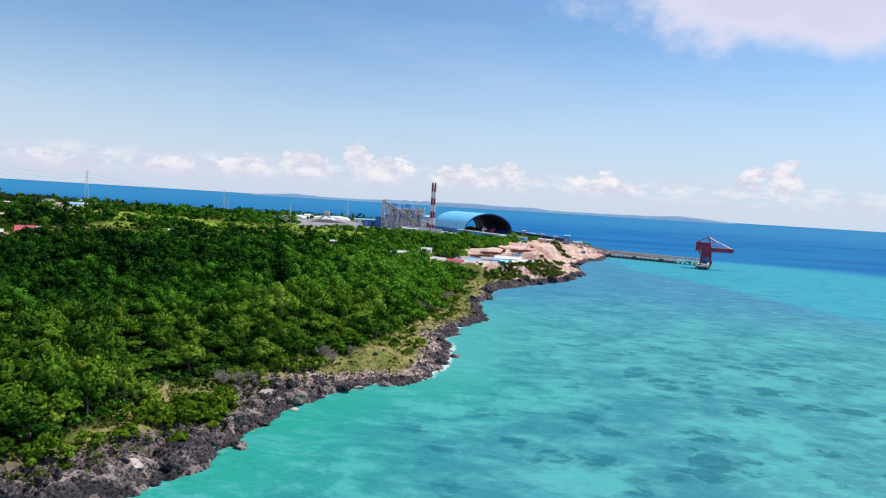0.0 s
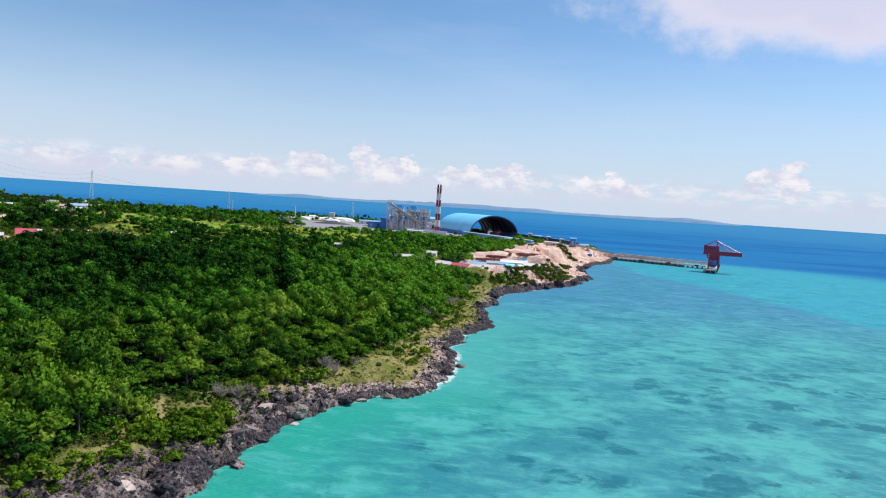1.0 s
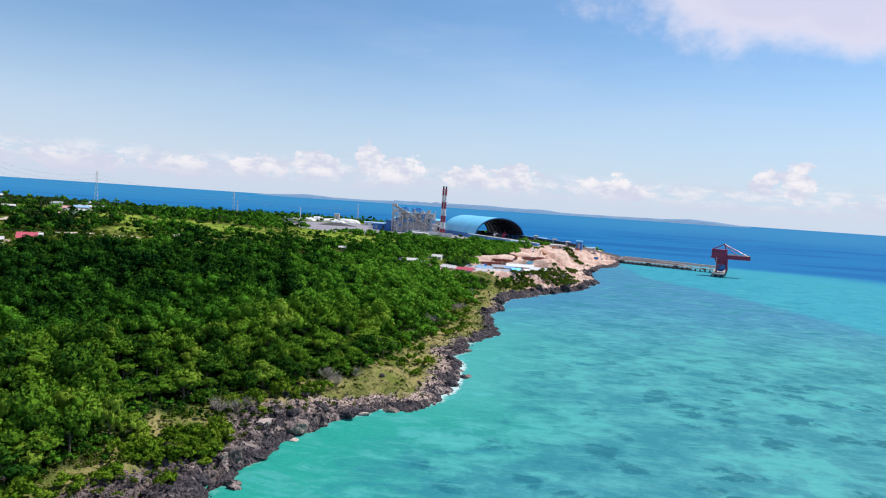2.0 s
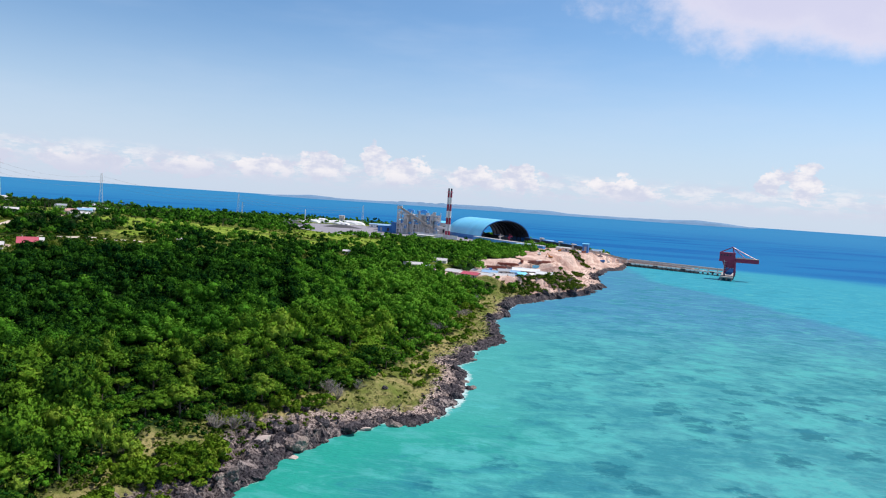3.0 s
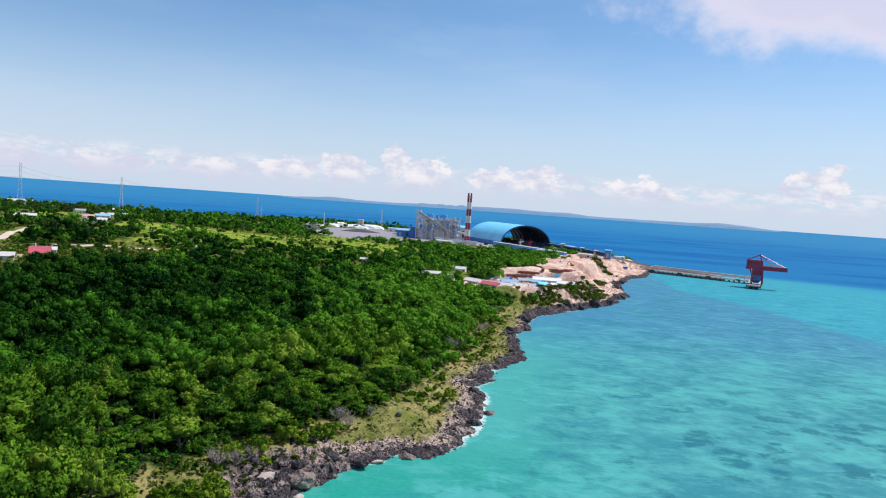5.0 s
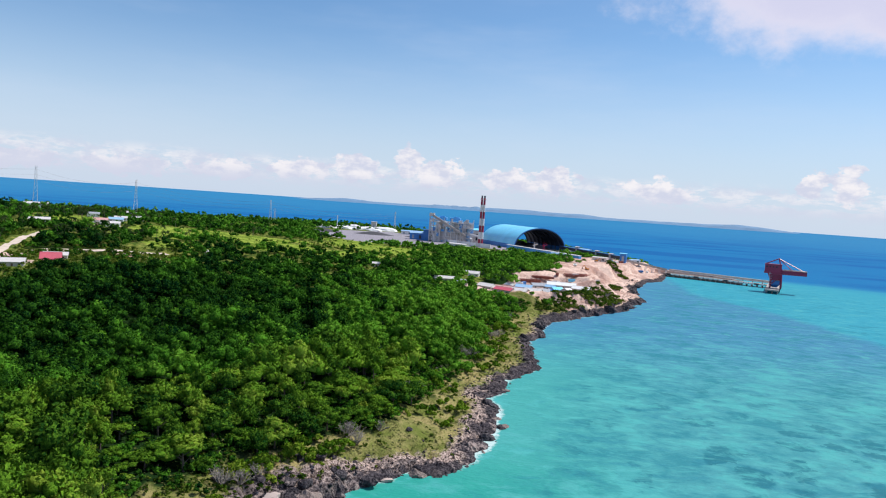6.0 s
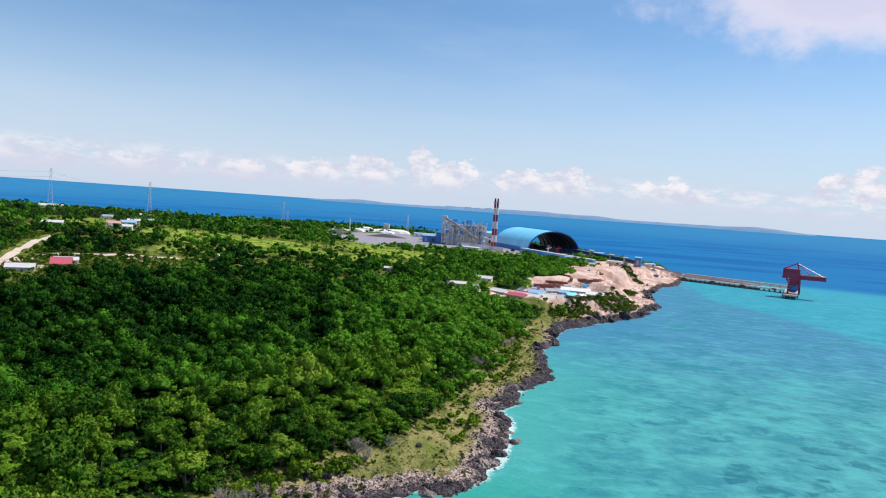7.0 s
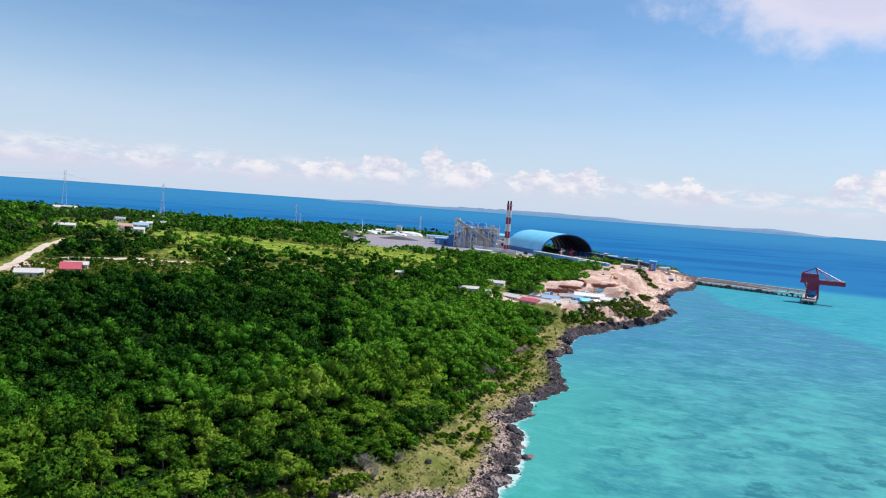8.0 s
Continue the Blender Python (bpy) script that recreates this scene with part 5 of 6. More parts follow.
# ---- power plant ----
G = 20.0   # level of the plant


def chimney():
    e = empty("chimney", pose(-22, 1098, G), "tall twin-flue chimney in red and white bands", "chimney")
    for sx_ in (-2.05, 2.05):
        for i in range(7):
            bm = bmesh.new()
            r0 = 2.0 - 0.07 * i
            tube(bm, (sx_, 0, i * 10.4), (sx_, 0, (i + 1) * 10.4), r0, r0 - 0.08, 20, caps=True)
            part("band", bm, M_RED if i % 2 == 0 else M_WHITE, e)
        bm = bmesh.new()
        tube(bm, (sx_, 0, 72.8), (sx_, 0, 76.5), 1.3, 1.2, 16)
        part("flue_tip", bm, M_DARKSTEEL, e)
    for z in (31, 52, 70):
        bm = bmesh.new()
        box(bm, (0, 0, z), (10.4, 6.2, 0.35))
        for a in range(4):
            box(bm, ((-5.1, 5.1, 0, 0)[a], (0, 0, -3, 3)[a], z + 1), ((0.1, 6.2), (0.1, 6.2), (10.4, 0.1), (10.4, 0.1))[a] + (0.12,))
        part("platform", bm, M_STEEL, e)
    bm = bmesh.new()
    beam(bm, (0, -2.2, 0), (0, -2.2, 72), 0.5)
    part("ladder", bm, M_STEEL, e)
    boxes("base", M_CONCRETE, e, ((0, 0, 0.8), (12, 8, 1.6)))


def boiler_house():
    e = empty("boiler_house", pose(-70, 1140, G), "open steel boiler house with beige casings and blue roofs", "power plant")
    w, dpt, hgt = 68, 34, 34
    for i in range(7):
        for j in range(3):
            bm = bmesh.new()
            x, y = -w / 2 + i * w / 6, -dpt / 2 + j * dpt / 2
            beam(bm, (x, y, 0), (x, y, hgt - 3 + 3 * ((i * 7 + j) % 3)), 1.1)
            part("column", bm, M_STEEL, e)
    for z in (8, 16, 24, 31):
        bm = bmesh.new()
        box(bm, (0, -dpt / 2, z), (w, 0.8, 0.8))
        box(bm, (0, dpt / 2, z), (w, 0.8, 0.8))
        box(bm, (0, 0, z + 0.6), (w, dpt, 0.25))
        part("floor_deck", bm, M_STEEL, e)
    for i in range(6):
        bm = bmesh.new()
        x = -w / 2 + i * w / 6
        beam(bm, (x, -dpt / 2 - 0.2, 0), (x + w / 6, -dpt / 2 - 0.2, 16), 0.5)
        beam(bm, (x + w / 6, -dpt / 2 - 0.2, 16), (x, -dpt / 2 - 0.2, 31), 0.5)
        part("brace", bm, M_STEEL, e)
    for x in (-17, 5):
        boxes("boiler", M_BEIGE, e, ((x, -2, 17), (14, 20, 30)), ((x, -11, 7), (10, 10, 14)), label="beige boiler casing")
        boxes("upper_casing", M_BLUE_DARK, e, ((x + 10.5, -15, 27), (5, 5, 8)), label="blue clad duct casing")
        boxes("side_casing", M_BLUE_DARK, e, ((x - 9, -16.5, 20), (4, 3, 6)), label="blue clad duct casing")
        boxes("boiler_roof", M_BLUE_MID, e, ((x, 0, 36.5), (17, 22, 4.4)), ((x + 2, 0, 39.4), (8, 12, 1.6)), label="blue sheet penthouse roof")
    for x in (20, 28):
        bm = bmesh.new()
        tube(bm, (x, -12, 0), (x, -12, 22), 3.5, None, 16)
        tube(bm, (x, -12, 22), (x, -12, 25), 3.5, 0.8, 16)
        part("silo", bm, M_LIGHTBLUE if x > 25 else M_BEIGE, e)
    boxes("filter_house", M_BEIGE, e, ((24, 2, 21), (18, 16, 16)), label="beige filter casing")
    boxes("filter_roof", M_LIGHTBLUE, e, ((24, 2, 30.6), (19, 17, 3)))
    boxes("side_annex", M_BLUE_DARK, e, ((-39, 2, 8), (9, 26, 16)), ((-39, 2, 16.6), (10, 27, 1.2)), label="blue clad annex")
    bm = bmesh.new()
    for dx in (-3, 3):
        for dy in (-3, 3):
            beam(bm, (-31 + dx, -14 + dy, 0), (-31 + dx, -14 + dy, 42), 0.8)
    for z in range(4, 43, 4):
        box(bm, (-31, -14, z), (6.6, 6.6, 0.6))
    part("lift_tower", bm, M_STEEL, e)
    boxes("tower_head", M_BEIGE, e, ((-31, -14, 42), (8, 8, 5)))
    A, B = Vector((-29, -20, 41)), Vector((24, -24, 12))
    bm = bmesh.new()
    bar(bm, A, B, 3.6, 3.2)
    part("coal_gallery", bm, M_CONCRETE, e, "inclined enclosed coal conveyor")
    for k_ in range(4):
        bm = bmesh.new()
        p = A.lerp(B, 0.15 + 0.25 * k_)
        beam(bm, (p.x - 3, p.y, 0), p, 0.6)
        beam(bm, (p.x + 3, p.y, 0), p, 0.6)
        part("trestle", bm, M_STEEL, e)
    for k_ in range(6):
        bm = bmesh.new()
        x = -26 + 9 * k_
        tube(bm, (x, -20.5, 0), (x, -20.5, 13 + 5 * ((k_ * 3) % 4)), 1.0, None, 10)
        part("pipe", bm, M_BEIGE if k_ % 2 else M_STEEL, e)
    rr = random.Random(8)
    for k_ in range(46):
        w_, h_ = rr.uniform(2, 6), rr.uniform(1.5, 6)
        x, z = rr.uniform(-33, 34), rr.choice((0.5, 8.9, 16.9, 24.9, 31.9))
        boxes("equipment", rr.choice((M_STEEL, M_BEIGE, M_BLUE_MID, M_WHITE, M_BLUE_MID, M_LIGHTBLUE)), e, ((x, -dpt / 2 + rr.uniform(-1.5, 3), z + h_ / 2), (w_, 3, h_)))
    for z in (8, 16, 24, 31):
        bm = bmesh.new()
        for dz in (1.6, 2.2):
            box(bm, (0, -dpt / 2 - 0.3, z + dz), (w, 0.18, 0.18))
        for k_ in range(24):
            box(bm, (-w / 2 + k_ * w / 23, -dpt / 2 - 0.3, z + 1.5), (0.16, 0.16, 1.8))
        part("handrail", bm, M_WHITE, e)
    for x in (-22, -2, 14, 31):
        bm = bmesh.new()
        for k_ in range(9):
            a_, b_ = (-2, 2) if k_ % 2 else (2, -2)
            beam(bm, (x + a_, -dpt / 2 - 2.2, 3.6 * k_), (x + b_, -dpt / 2 - 2.2, 3.6 * k_ + 3.6), 0.6)
        for dx in (-2.6, 2.6):
            beam(bm, (x + dx, -dpt / 2 - 2.2, 0), (x + dx, -dpt / 2 - 2.2, 33), 0.4)
        part("stair_tower", bm, M_WHITE, e)
    bm = bmesh.new()
    tube(bm, (20, 0, 14), (44, -38, 14), 1.8, None, 10)
    part("flue_duct", bm, M_STEEL, e)


def coal_dome():
    """Barrel-vaulted store, open at both ends."""
    span, length, rise = 90.0, 116.0, 33.0
    e = empty("coal_store", pose(69, 1105, G, 0, 0, 27), "long blue barrel-vaulted coal store, open at both ends", "storage hall")
    n = 40

    def arc(r_in, i):
        a = math.pi * i / n
        return Vector((-math.cos(a) * (span / 2 - r_in), 0, max(0, math.sin(a)) ** 0.9 * (rise - r_in)))

    def shell(name, mat, i0, i1, r0, r1, y0, y1, label=""):
        bm = bmesh.new()
        rings = []
        for y in (y0, y1):
            rings.append([[bm.verts.new(arc(r_, i) + Vector((0, y, 0))) for i in range(i0, i1 + 1)] for r_ in (r0, r1)])
        m_ = i1 - i0
        for i in range(m_):
            bm.faces.new((rings[0][0][i], rings[0][0][i + 1], rings[1][0][i + 1], rings[1][0][i]))
            bm.faces.new((rings[0][1][i], rings[1][1][i], rings[1][1][i + 1], rings[0][1][i + 1]))
            for s_ in (0, 1):
                bm.faces.new((rings[s_][0][i], rings[s_][1][i], rings[s_][1][i + 1], rings[s_][0][i + 1]))
        for i in (0, m_):
            bm.faces.new((rings[0][0][i], rings[1][0][i], rings[1][1][i], rings[0][1][i]))
        bmesh.ops.recalc_face_normals(bm, faces=bm.faces)
        return part(name, bm, mat, e, label)

    for k_ in range(9):
        y0 = k_ * length / 9
        shell("roof_sheet", M_BLUE, 2, n - 2, 0.0, 0.5, y0 + 0.06, y0 + length / 9 - 0.06)
        # second skin just inside the roof sheet, in the dark steel colour
        shell("lining", M_DARKSTEEL, 2, n - 2, 0.52, 0.6, y0 + 0.06, y0 + length / 9 - 0.06, "dark inner lining")
    for i0, i1 in ((0, 2), (n - 2, n)):
        shell("side_wall", M_BLUE_DARK, i0, i1, -0.1, 0.6, 0, length, "darker blue lower cladding")
    for k_ in range(10):
        y0 = k_ * length / 9
        shell("arch_rib", M_DARKSTEEL, 0, n, 0.7, 1.9, max(0.1, y0 - 0.3), min(length - 0.1, y0 + 0.3))
    shell("rim", M_BLUE_DARK, 0, n, -0.25, 0.9, -0.5, 0.08, "edge trim")
    # heap of coal
    bm = bmesh.new()
    V = [[bm.verts.new((-16 + 44 * i / 14, 12 + 88 * j / 24, 0 if i in (0, 14) or j in (0, 24) else
                        (9 * (1 - abs(i - 7) / 7.5)) * (0.8 + 0.5 * noise.noise(Vector((i * 0.4, j * 0.4, 2)))))) for i in range(15)] for j in range(25)]
    for j in range(24):
        for i in range(14):
            bm.faces.new((V[j][i], V[j][i + 1], V[j + 1][i + 1], V[j + 1][i]))
    ob = part("coal_mound", bm, M_COAL)
    ob.matrix_world = pose(69, 1105, G, 0, 0, 27)
    tagged(ob, "long black heap of coal under the vault", "coal heap")
    # reclaimers at work under the vault
    for lx, ly, m_, lab in ((2, 6, M_CRANE, "red coal stacker with slewing boom"), (-12, 10, M_BEIGE, "pale coal stacker with slewing boom")):
        s = empty("stacker", pose(69, 1105, G, 0, 0, 27) @ pose(lx, ly - 14, 0), lab, "stacker", "stackers")
        boxes("bogie", M_DARKSTEEL, s, ((-3, 0, 0.6), (2, 6, 1.2)), ((3, 0, 0.6), (2, 6, 1.2)))
        boxes("tower", m_, s, ((0, 0, 5), (1.8, 1.8, 8)), ((0, 0, 1.6), (7, 3, 0.8)))
        bm = bmesh.new()
        beam(bm, (0, 0, 7), (9, 5, 8.5), 0.7)
        beam(bm, (0, 0, 7), (-4, -2, 7), 0.9)
        beam(bm, (0, 0, 8), (0, 0, 12), 0.5)
        beam(bm, (0, 0, 12), (8.6, 4.8, 8.6), 0.2)
        part("boom", bm, m_, s)


def gallery(name, A, B, w, h, side, top, legs, label, group="conveyors"):
    """A covered conveyor from A to B with its own cladding panels, roof and legs."""
    A, B = Vector(A), Vector(B)
    d = B - A
    ang = math.atan2(d.y, d.x)
    e = empty(name, pose(0, 0, 0), label, "conveyor", group)
    n = max(2, int(d.length / 12))
    for k_ in range(n):
        bm = bmesh.new()
        bar(bm, A.lerp(B, (k_ + 0.01) / n), A.lerp(B, (k_ + 0.99) / n), w, h)
        part("side_panel", bm, side, e)
    bm = bmesh.new()
    u = Vector((0, 0, h / 2 + 0.35))
    bar(bm, A + u, B + u, w + 0.8, 0.7)
    part("roof", bm, top, e)
    if legs:
        for k_ in range(n + 1):
            p = A.lerp(B, k_ / n)
            gz = max(ground_z(p.x, p.y), 0) if legs > 0 else -3
            bm = bmesh.new()
            for s_ in (-0.4, 0.4):
                off_ = Vector((-math.sin(ang), math.cos(ang), 0)) * w * s_
                beam(bm, (p.x + off_.x * 1.6, p.y + off_.y * 1.6, gz - 0.5), (p.x + off_.x, p.y + off_.y, p.z - h / 2), 0.6)
            part("leg", bm, M_STEEL, e)
    return e


def shed(name, x, y, w, d, h, turn, wall, roof, label, category="shed", group="plant sheds", z=None):
    e = empty(name, pose(x, y, ground_z(x, y) if z is None else z, 0, 0, turn), label, category, group)
    boxes("wall", wall, e, ((0, 0, h / 2 - 0.5), (w, d, h + 1)))
    bm = bmesh.new()
    q = []
    for sx_ in (-1, 1):
        q.append([bm.verts.new((sx_ * (w / 2 + 0.6), yy, zz)) for yy, zz in ((-d / 2 - 0.6, h), (0, h + d * 0.12), (d / 2 + 0.6, h), (d / 2 + 0.6, h + 0.4), (0, h + d * 0.12 + 0.4), (-d / 2 - 0.6, h + 0.4))])
    for i in range(6):
        bm.faces.new((q[0][i], q[0][(i + 1) % 6], q[1][(i + 1) % 6], q[1][i]))
    bm.faces.new(q[0][::-1])
    bm.faces.new(q[1])
    bmesh.ops.recalc_face_normals(bm, faces=bm.faces)
    part("roof", bm, roof, e)
    for k_ in range(max(1, int(w // 9))):
        x0 = -w / 2 + (k_ + 0.5) * w / max(1, int(w // 9))
        boxes("shutter" if k_ % 3 == 0 else "window", M_GREYROOF if k_ % 3 == 0 else M_GLASS, e, ((x0, -d / 2 - 0.06, h * 0.45), (3.2, 0.14, h * 0.55)))
    return e


chimney()
boiler_house()
coal_dome()
gallery("conveyor_gallery", (20, 1066, 23.5), (112, 953, 21.5), 5, 5.5, M_BLUE_MID, M_WHITE, 1, "low blue clad conveyor gallery with white roof")
gallery("conveyor_gallery", (103, 1130, 25), (182, 1008, 22), 4.5, 4, M_DARKSTEEL, M_BLUE_DARK, 1, "dark elevated conveyor gallery to the quay")
gallery("conveyor_gallery", (178, 998, 20.0), (243, 1034, 9.0), 2.6, 2.0, M_EARTHROCK, M_CONCRETE, 1, "brown inclined conveyor gallery to the jetty")
for x, y, w, h, m_, lab in ((125, 1096, 5, 9, M_CONCRETE, "bare concrete transfer tower on the conveyor line"), (149, 1059, 5, 9.5, M_CONCRETE, "bare concrete transfer tower on the conveyor line"),
                            (165, 1034, 5, 9, M_CONCRETE, "bare concrete transfer tower on the conveyor line")):
    shed("transfer_tower", x, y, w, w, h, -33, m_, M_BEIGE, lab, "tower", "transfer towers")
shed("transfer_tower", 175, 994, 8, 7, 12, -20, M_BLUE_DARK, M_BLUE, "blue clad transfer tower on the quay", "tower", "transfer towers")
shed("workshop", 84, 968, 16, 7, 4, -20, M_WHITE, M_LIGHTBLUE, "white workshop with pale blue roof")
shed("workshop", 143, 983, 20, 8, 4, -30, M_BEIGE, M_PALE, "beige workshop with pale roof by the quay")
shed("workshop", 198, 1038, 18, 7, 4, 30, M_WHITE, M_LIGHTBLUE, "white store with pale blue roof")
shed("workshop", 133, 1118, 30, 9, 5, -33, M_BLUE_DARK, M_LIGHTBLUE, "long blue store beside the conveyor")
shed("workshop", -126, 1150, 22, 14, 10, 5, M_BLUE_DARK, M_LIGHTBLUE, "blue clad pump house beside the boilers", z=G)
shed("turbine_hall", -66, 1190, 80, 24, 20, 3, M_BEIGE, M_BLUE, "long turbine hall with blue roof", "hall", z=G)
shed("workshop", -150, 1290, 40, 12, 6, 4, M_WHITE, M_LIGHTBLUE, "long white store with pale blue roof", z=G)
shed("workshop", -51, 1010, 30, 9, 5, -32, M_WHITE, M_PALE, "long white office block by the plant fence", z=G)
# white covered heaps at the back of the yard
for x, y, a, b, c_ in ((-306, 1290, 17, 9, 4), (-268, 1330, 15, 9, 7), (-246, 1345, 20, 10, 5), (-212, 1345, 22, 10, 6), (-280, 1300, 14, 8, 4), (-226, 1320, 12, 7, 3.5)):
    bm = bmesh.new()
    bmesh.ops.create_uvsphere(bm, u_segments=20, v_segments=10, radius=1.0)
    bmesh.ops.delete(bm, geom=[v for v in bm.verts if v.co.z < -0.05], context="VERTS")
    for v in bm.verts:
        k_ = 1 + 0.22 * noise.noise(v.co * 2.0 + Vector((x, y, 0)))
        v.co = Vector((v.co.x * a * 1.25 * k_, v.co.y * b * 1.2 * k_, v.co.z * (c_ + 1.5) * k_ - 0.2))
    ob = part("covered_heap", bm, M_WHITE)
    ob.matrix_world = pose(x, y, ground_z(x, y), 0, 0, 5)
    tagged(ob, "long heap under pale weathered sheeting", "heap", "covered heaps")
shed("control_tower", -238, 1385, 10, 8, 15, 0, M_BEIGE, M_GREYROOF, "grey tower building behind the yard", "tower")
bm = bmesh.new()
tube(bm, (0, 0, -0.5), (0, 0, 24), 0.9, 0.6, 10)
mast = part("mast", bm, M_WHITE)
mast.matrix_world = pose(-299, 1330, ground_z(-299, 1330))
tagged(mast, "slender white mast at the back of the yard", "mast")

# yard wall in panels
wall_e = empty("yard_wall", pose(0, 0, 0), "pale concrete retaining wall along the plant", "wall")
for A, B, count, tall_ in ((Vector((-150, 1262, 0)), Vector((-76, 1112, 0)), 14, 4.0), (Vector((-72, 1104, 0)), Vector((-6, 1052, 0)), 9, 6.0)):
    for k_ in range(count):
        p = A.lerp(B, (k_ + 0.5) / count)
        bm = bmesh.new()
        box(bm, (p.x, p.y, G + tall_ / 2 - 1.5), ((B - A).length / count - 0.15, 0.8, tall_ + 2), math.atan2(B.y - A.y, B.x - A.x))
        part("wall_panel", bm, M_PALE if k_ % 4 == 2 else M_WHITE, wall_e)
A, B = Vector((-290, 1190, 0)), Vector((-120, 1215, 0))
for k_ in range(3):
    bm = bmesh.new()
    p = A.lerp(B, k_ / 2)
    bmesh.ops.create_cone(bm, segments=24, radius1=1, radius2=0.15, depth=1)
    for v in bm.verts:
        v.co = Vector((v.co.x * 36, v.co.y * 20, (v.co.z + 0.45) * 5 * (1 + 0.2 * noise.noise(v.co * 3))))
    ob = part("coal_mound", bm, M_COAL)
    ob.matrix_world = pose(p.x, p.y, G)
    tagged(ob, "low dark mound of coal in the open yard", "coal mound", "open coal mounds")


# ---- power line ----
def pylon(x, y, h, turn):
    e = empty("pylon", pose(x, y, ground_z(x, y), 0, 0, turn), "tall grey steel lattice power pylon", "pylon", "pylons")
    b, w, t_ = h * 0.06, h * 0.024, max(0.14, h * 0.003)
    for sx_ in (-1, 1):
        for sy_ in (-1, 1):
            bm = bmesh.new()
            beam(bm, (sx_ * b, sy_ * b, -1), (sx_ * w, sy_ * w, h * 0.62), t_)
            beam(bm, (sx_ * w, sy_ * w, h * 0.62), (sx_ * w * 0.5, sy_ * w * 0.5, h), t_)
            part("leg", bm, M_STEEL, e)
    n = 9
    bm = bmesh.new()
    for k_ in range(n):
        z0, z1 = h * k_ / n, h * (k_ + 1) / n
        f0 = b + (w - b) * min(1, z0 / (h * 0.62))
        f1 = b + (w - b) * min(1, z1 / (h * 0.62))
        for s_ in (-1, 1):
            beam(bm, (-f0, s_ * f0, z0), (f1, s_ * f1, z1), t_ * 0.6)
            beam(bm, (f0, s_ * f0, z0), (-f1, s_ * f1, z1), t_ * 0.6)
            beam(bm, (s_ * f0, -f0, z0), (s_ * f1, f1, z1), t_ * 0.6)
    part("bracing", bm, M_STEEL, e)
    for z in (0.68, 0.8, 0.92):
        bm = bmesh.new()
        arm = h * (0.15 if z < 0.9 else 0.12)
        for s_ in (-1, 1):
            beam(bm, (0, 0, h * z), (s_ * arm, 0, h * z), t_)
            beam(bm, (0, 0, h * (z + 0.05)), (s_ * arm, 0, h * z), t_ * 0.6)
        part("cross_arm", bm, M_STEEL, e)
    return [Vector((x, y, ground_z(x, y))) + Matrix.Rotation(radians(turn), 3, "Z") @ Vector((s_ * h * (0.15 if z < 0.9 else 0.12), 0, h * z))
            for z in (0.68, 0.8, 0.92) for s_ in (-1, 1)]


def wire(a, b, sag):
    cu = bpy.data.curves.new("power_cable", "CURVE")
    cu.dimensions, cu.bevel_depth, cu.bevel_resolution = "3D", 0.04, 0
    sp = cu.splines.new("POLY")
    sp.points.add(20)
    for i, pt in enumerate(sp.points):
        t = i / 20
        p = a.lerp(b, t)
        pt.co = (p.x, p.y, p.z - sag * 4 * t * (1 - t), 1)
    cu.materials.append(M_CABLE)
    tagged(new("power_cable", cu), "thin sagging grey power cable between pylons", "cable", "power cables")


row = [(-980, 840, 66), (-669, 1000, 62), (-593, 1140, 56), (-397, 1235, 42), (-195, 1370, 38)]
tops = []
for i, (x, y, h) in enumerate(row):
    q = row[min(i + 1, len(row) - 1)], row[max(i - 1, 0)]
    tops.append(pylon(x, y, h, math.degrees(math.atan2(q[0][1] - q[1][1], q[0][0] - q[1][0])) - 90))
for a, b in zip(tops[:-1], tops[1:]):
    for p, q in zip(a, b):
        wire(p, q, 9)
pylon(-420, 1330, 28, 30)


# ---- jetty and ship unloader ----
ROOT, HEAD = Vector((245, 1036, 0)), Vector((354, 967, 0))




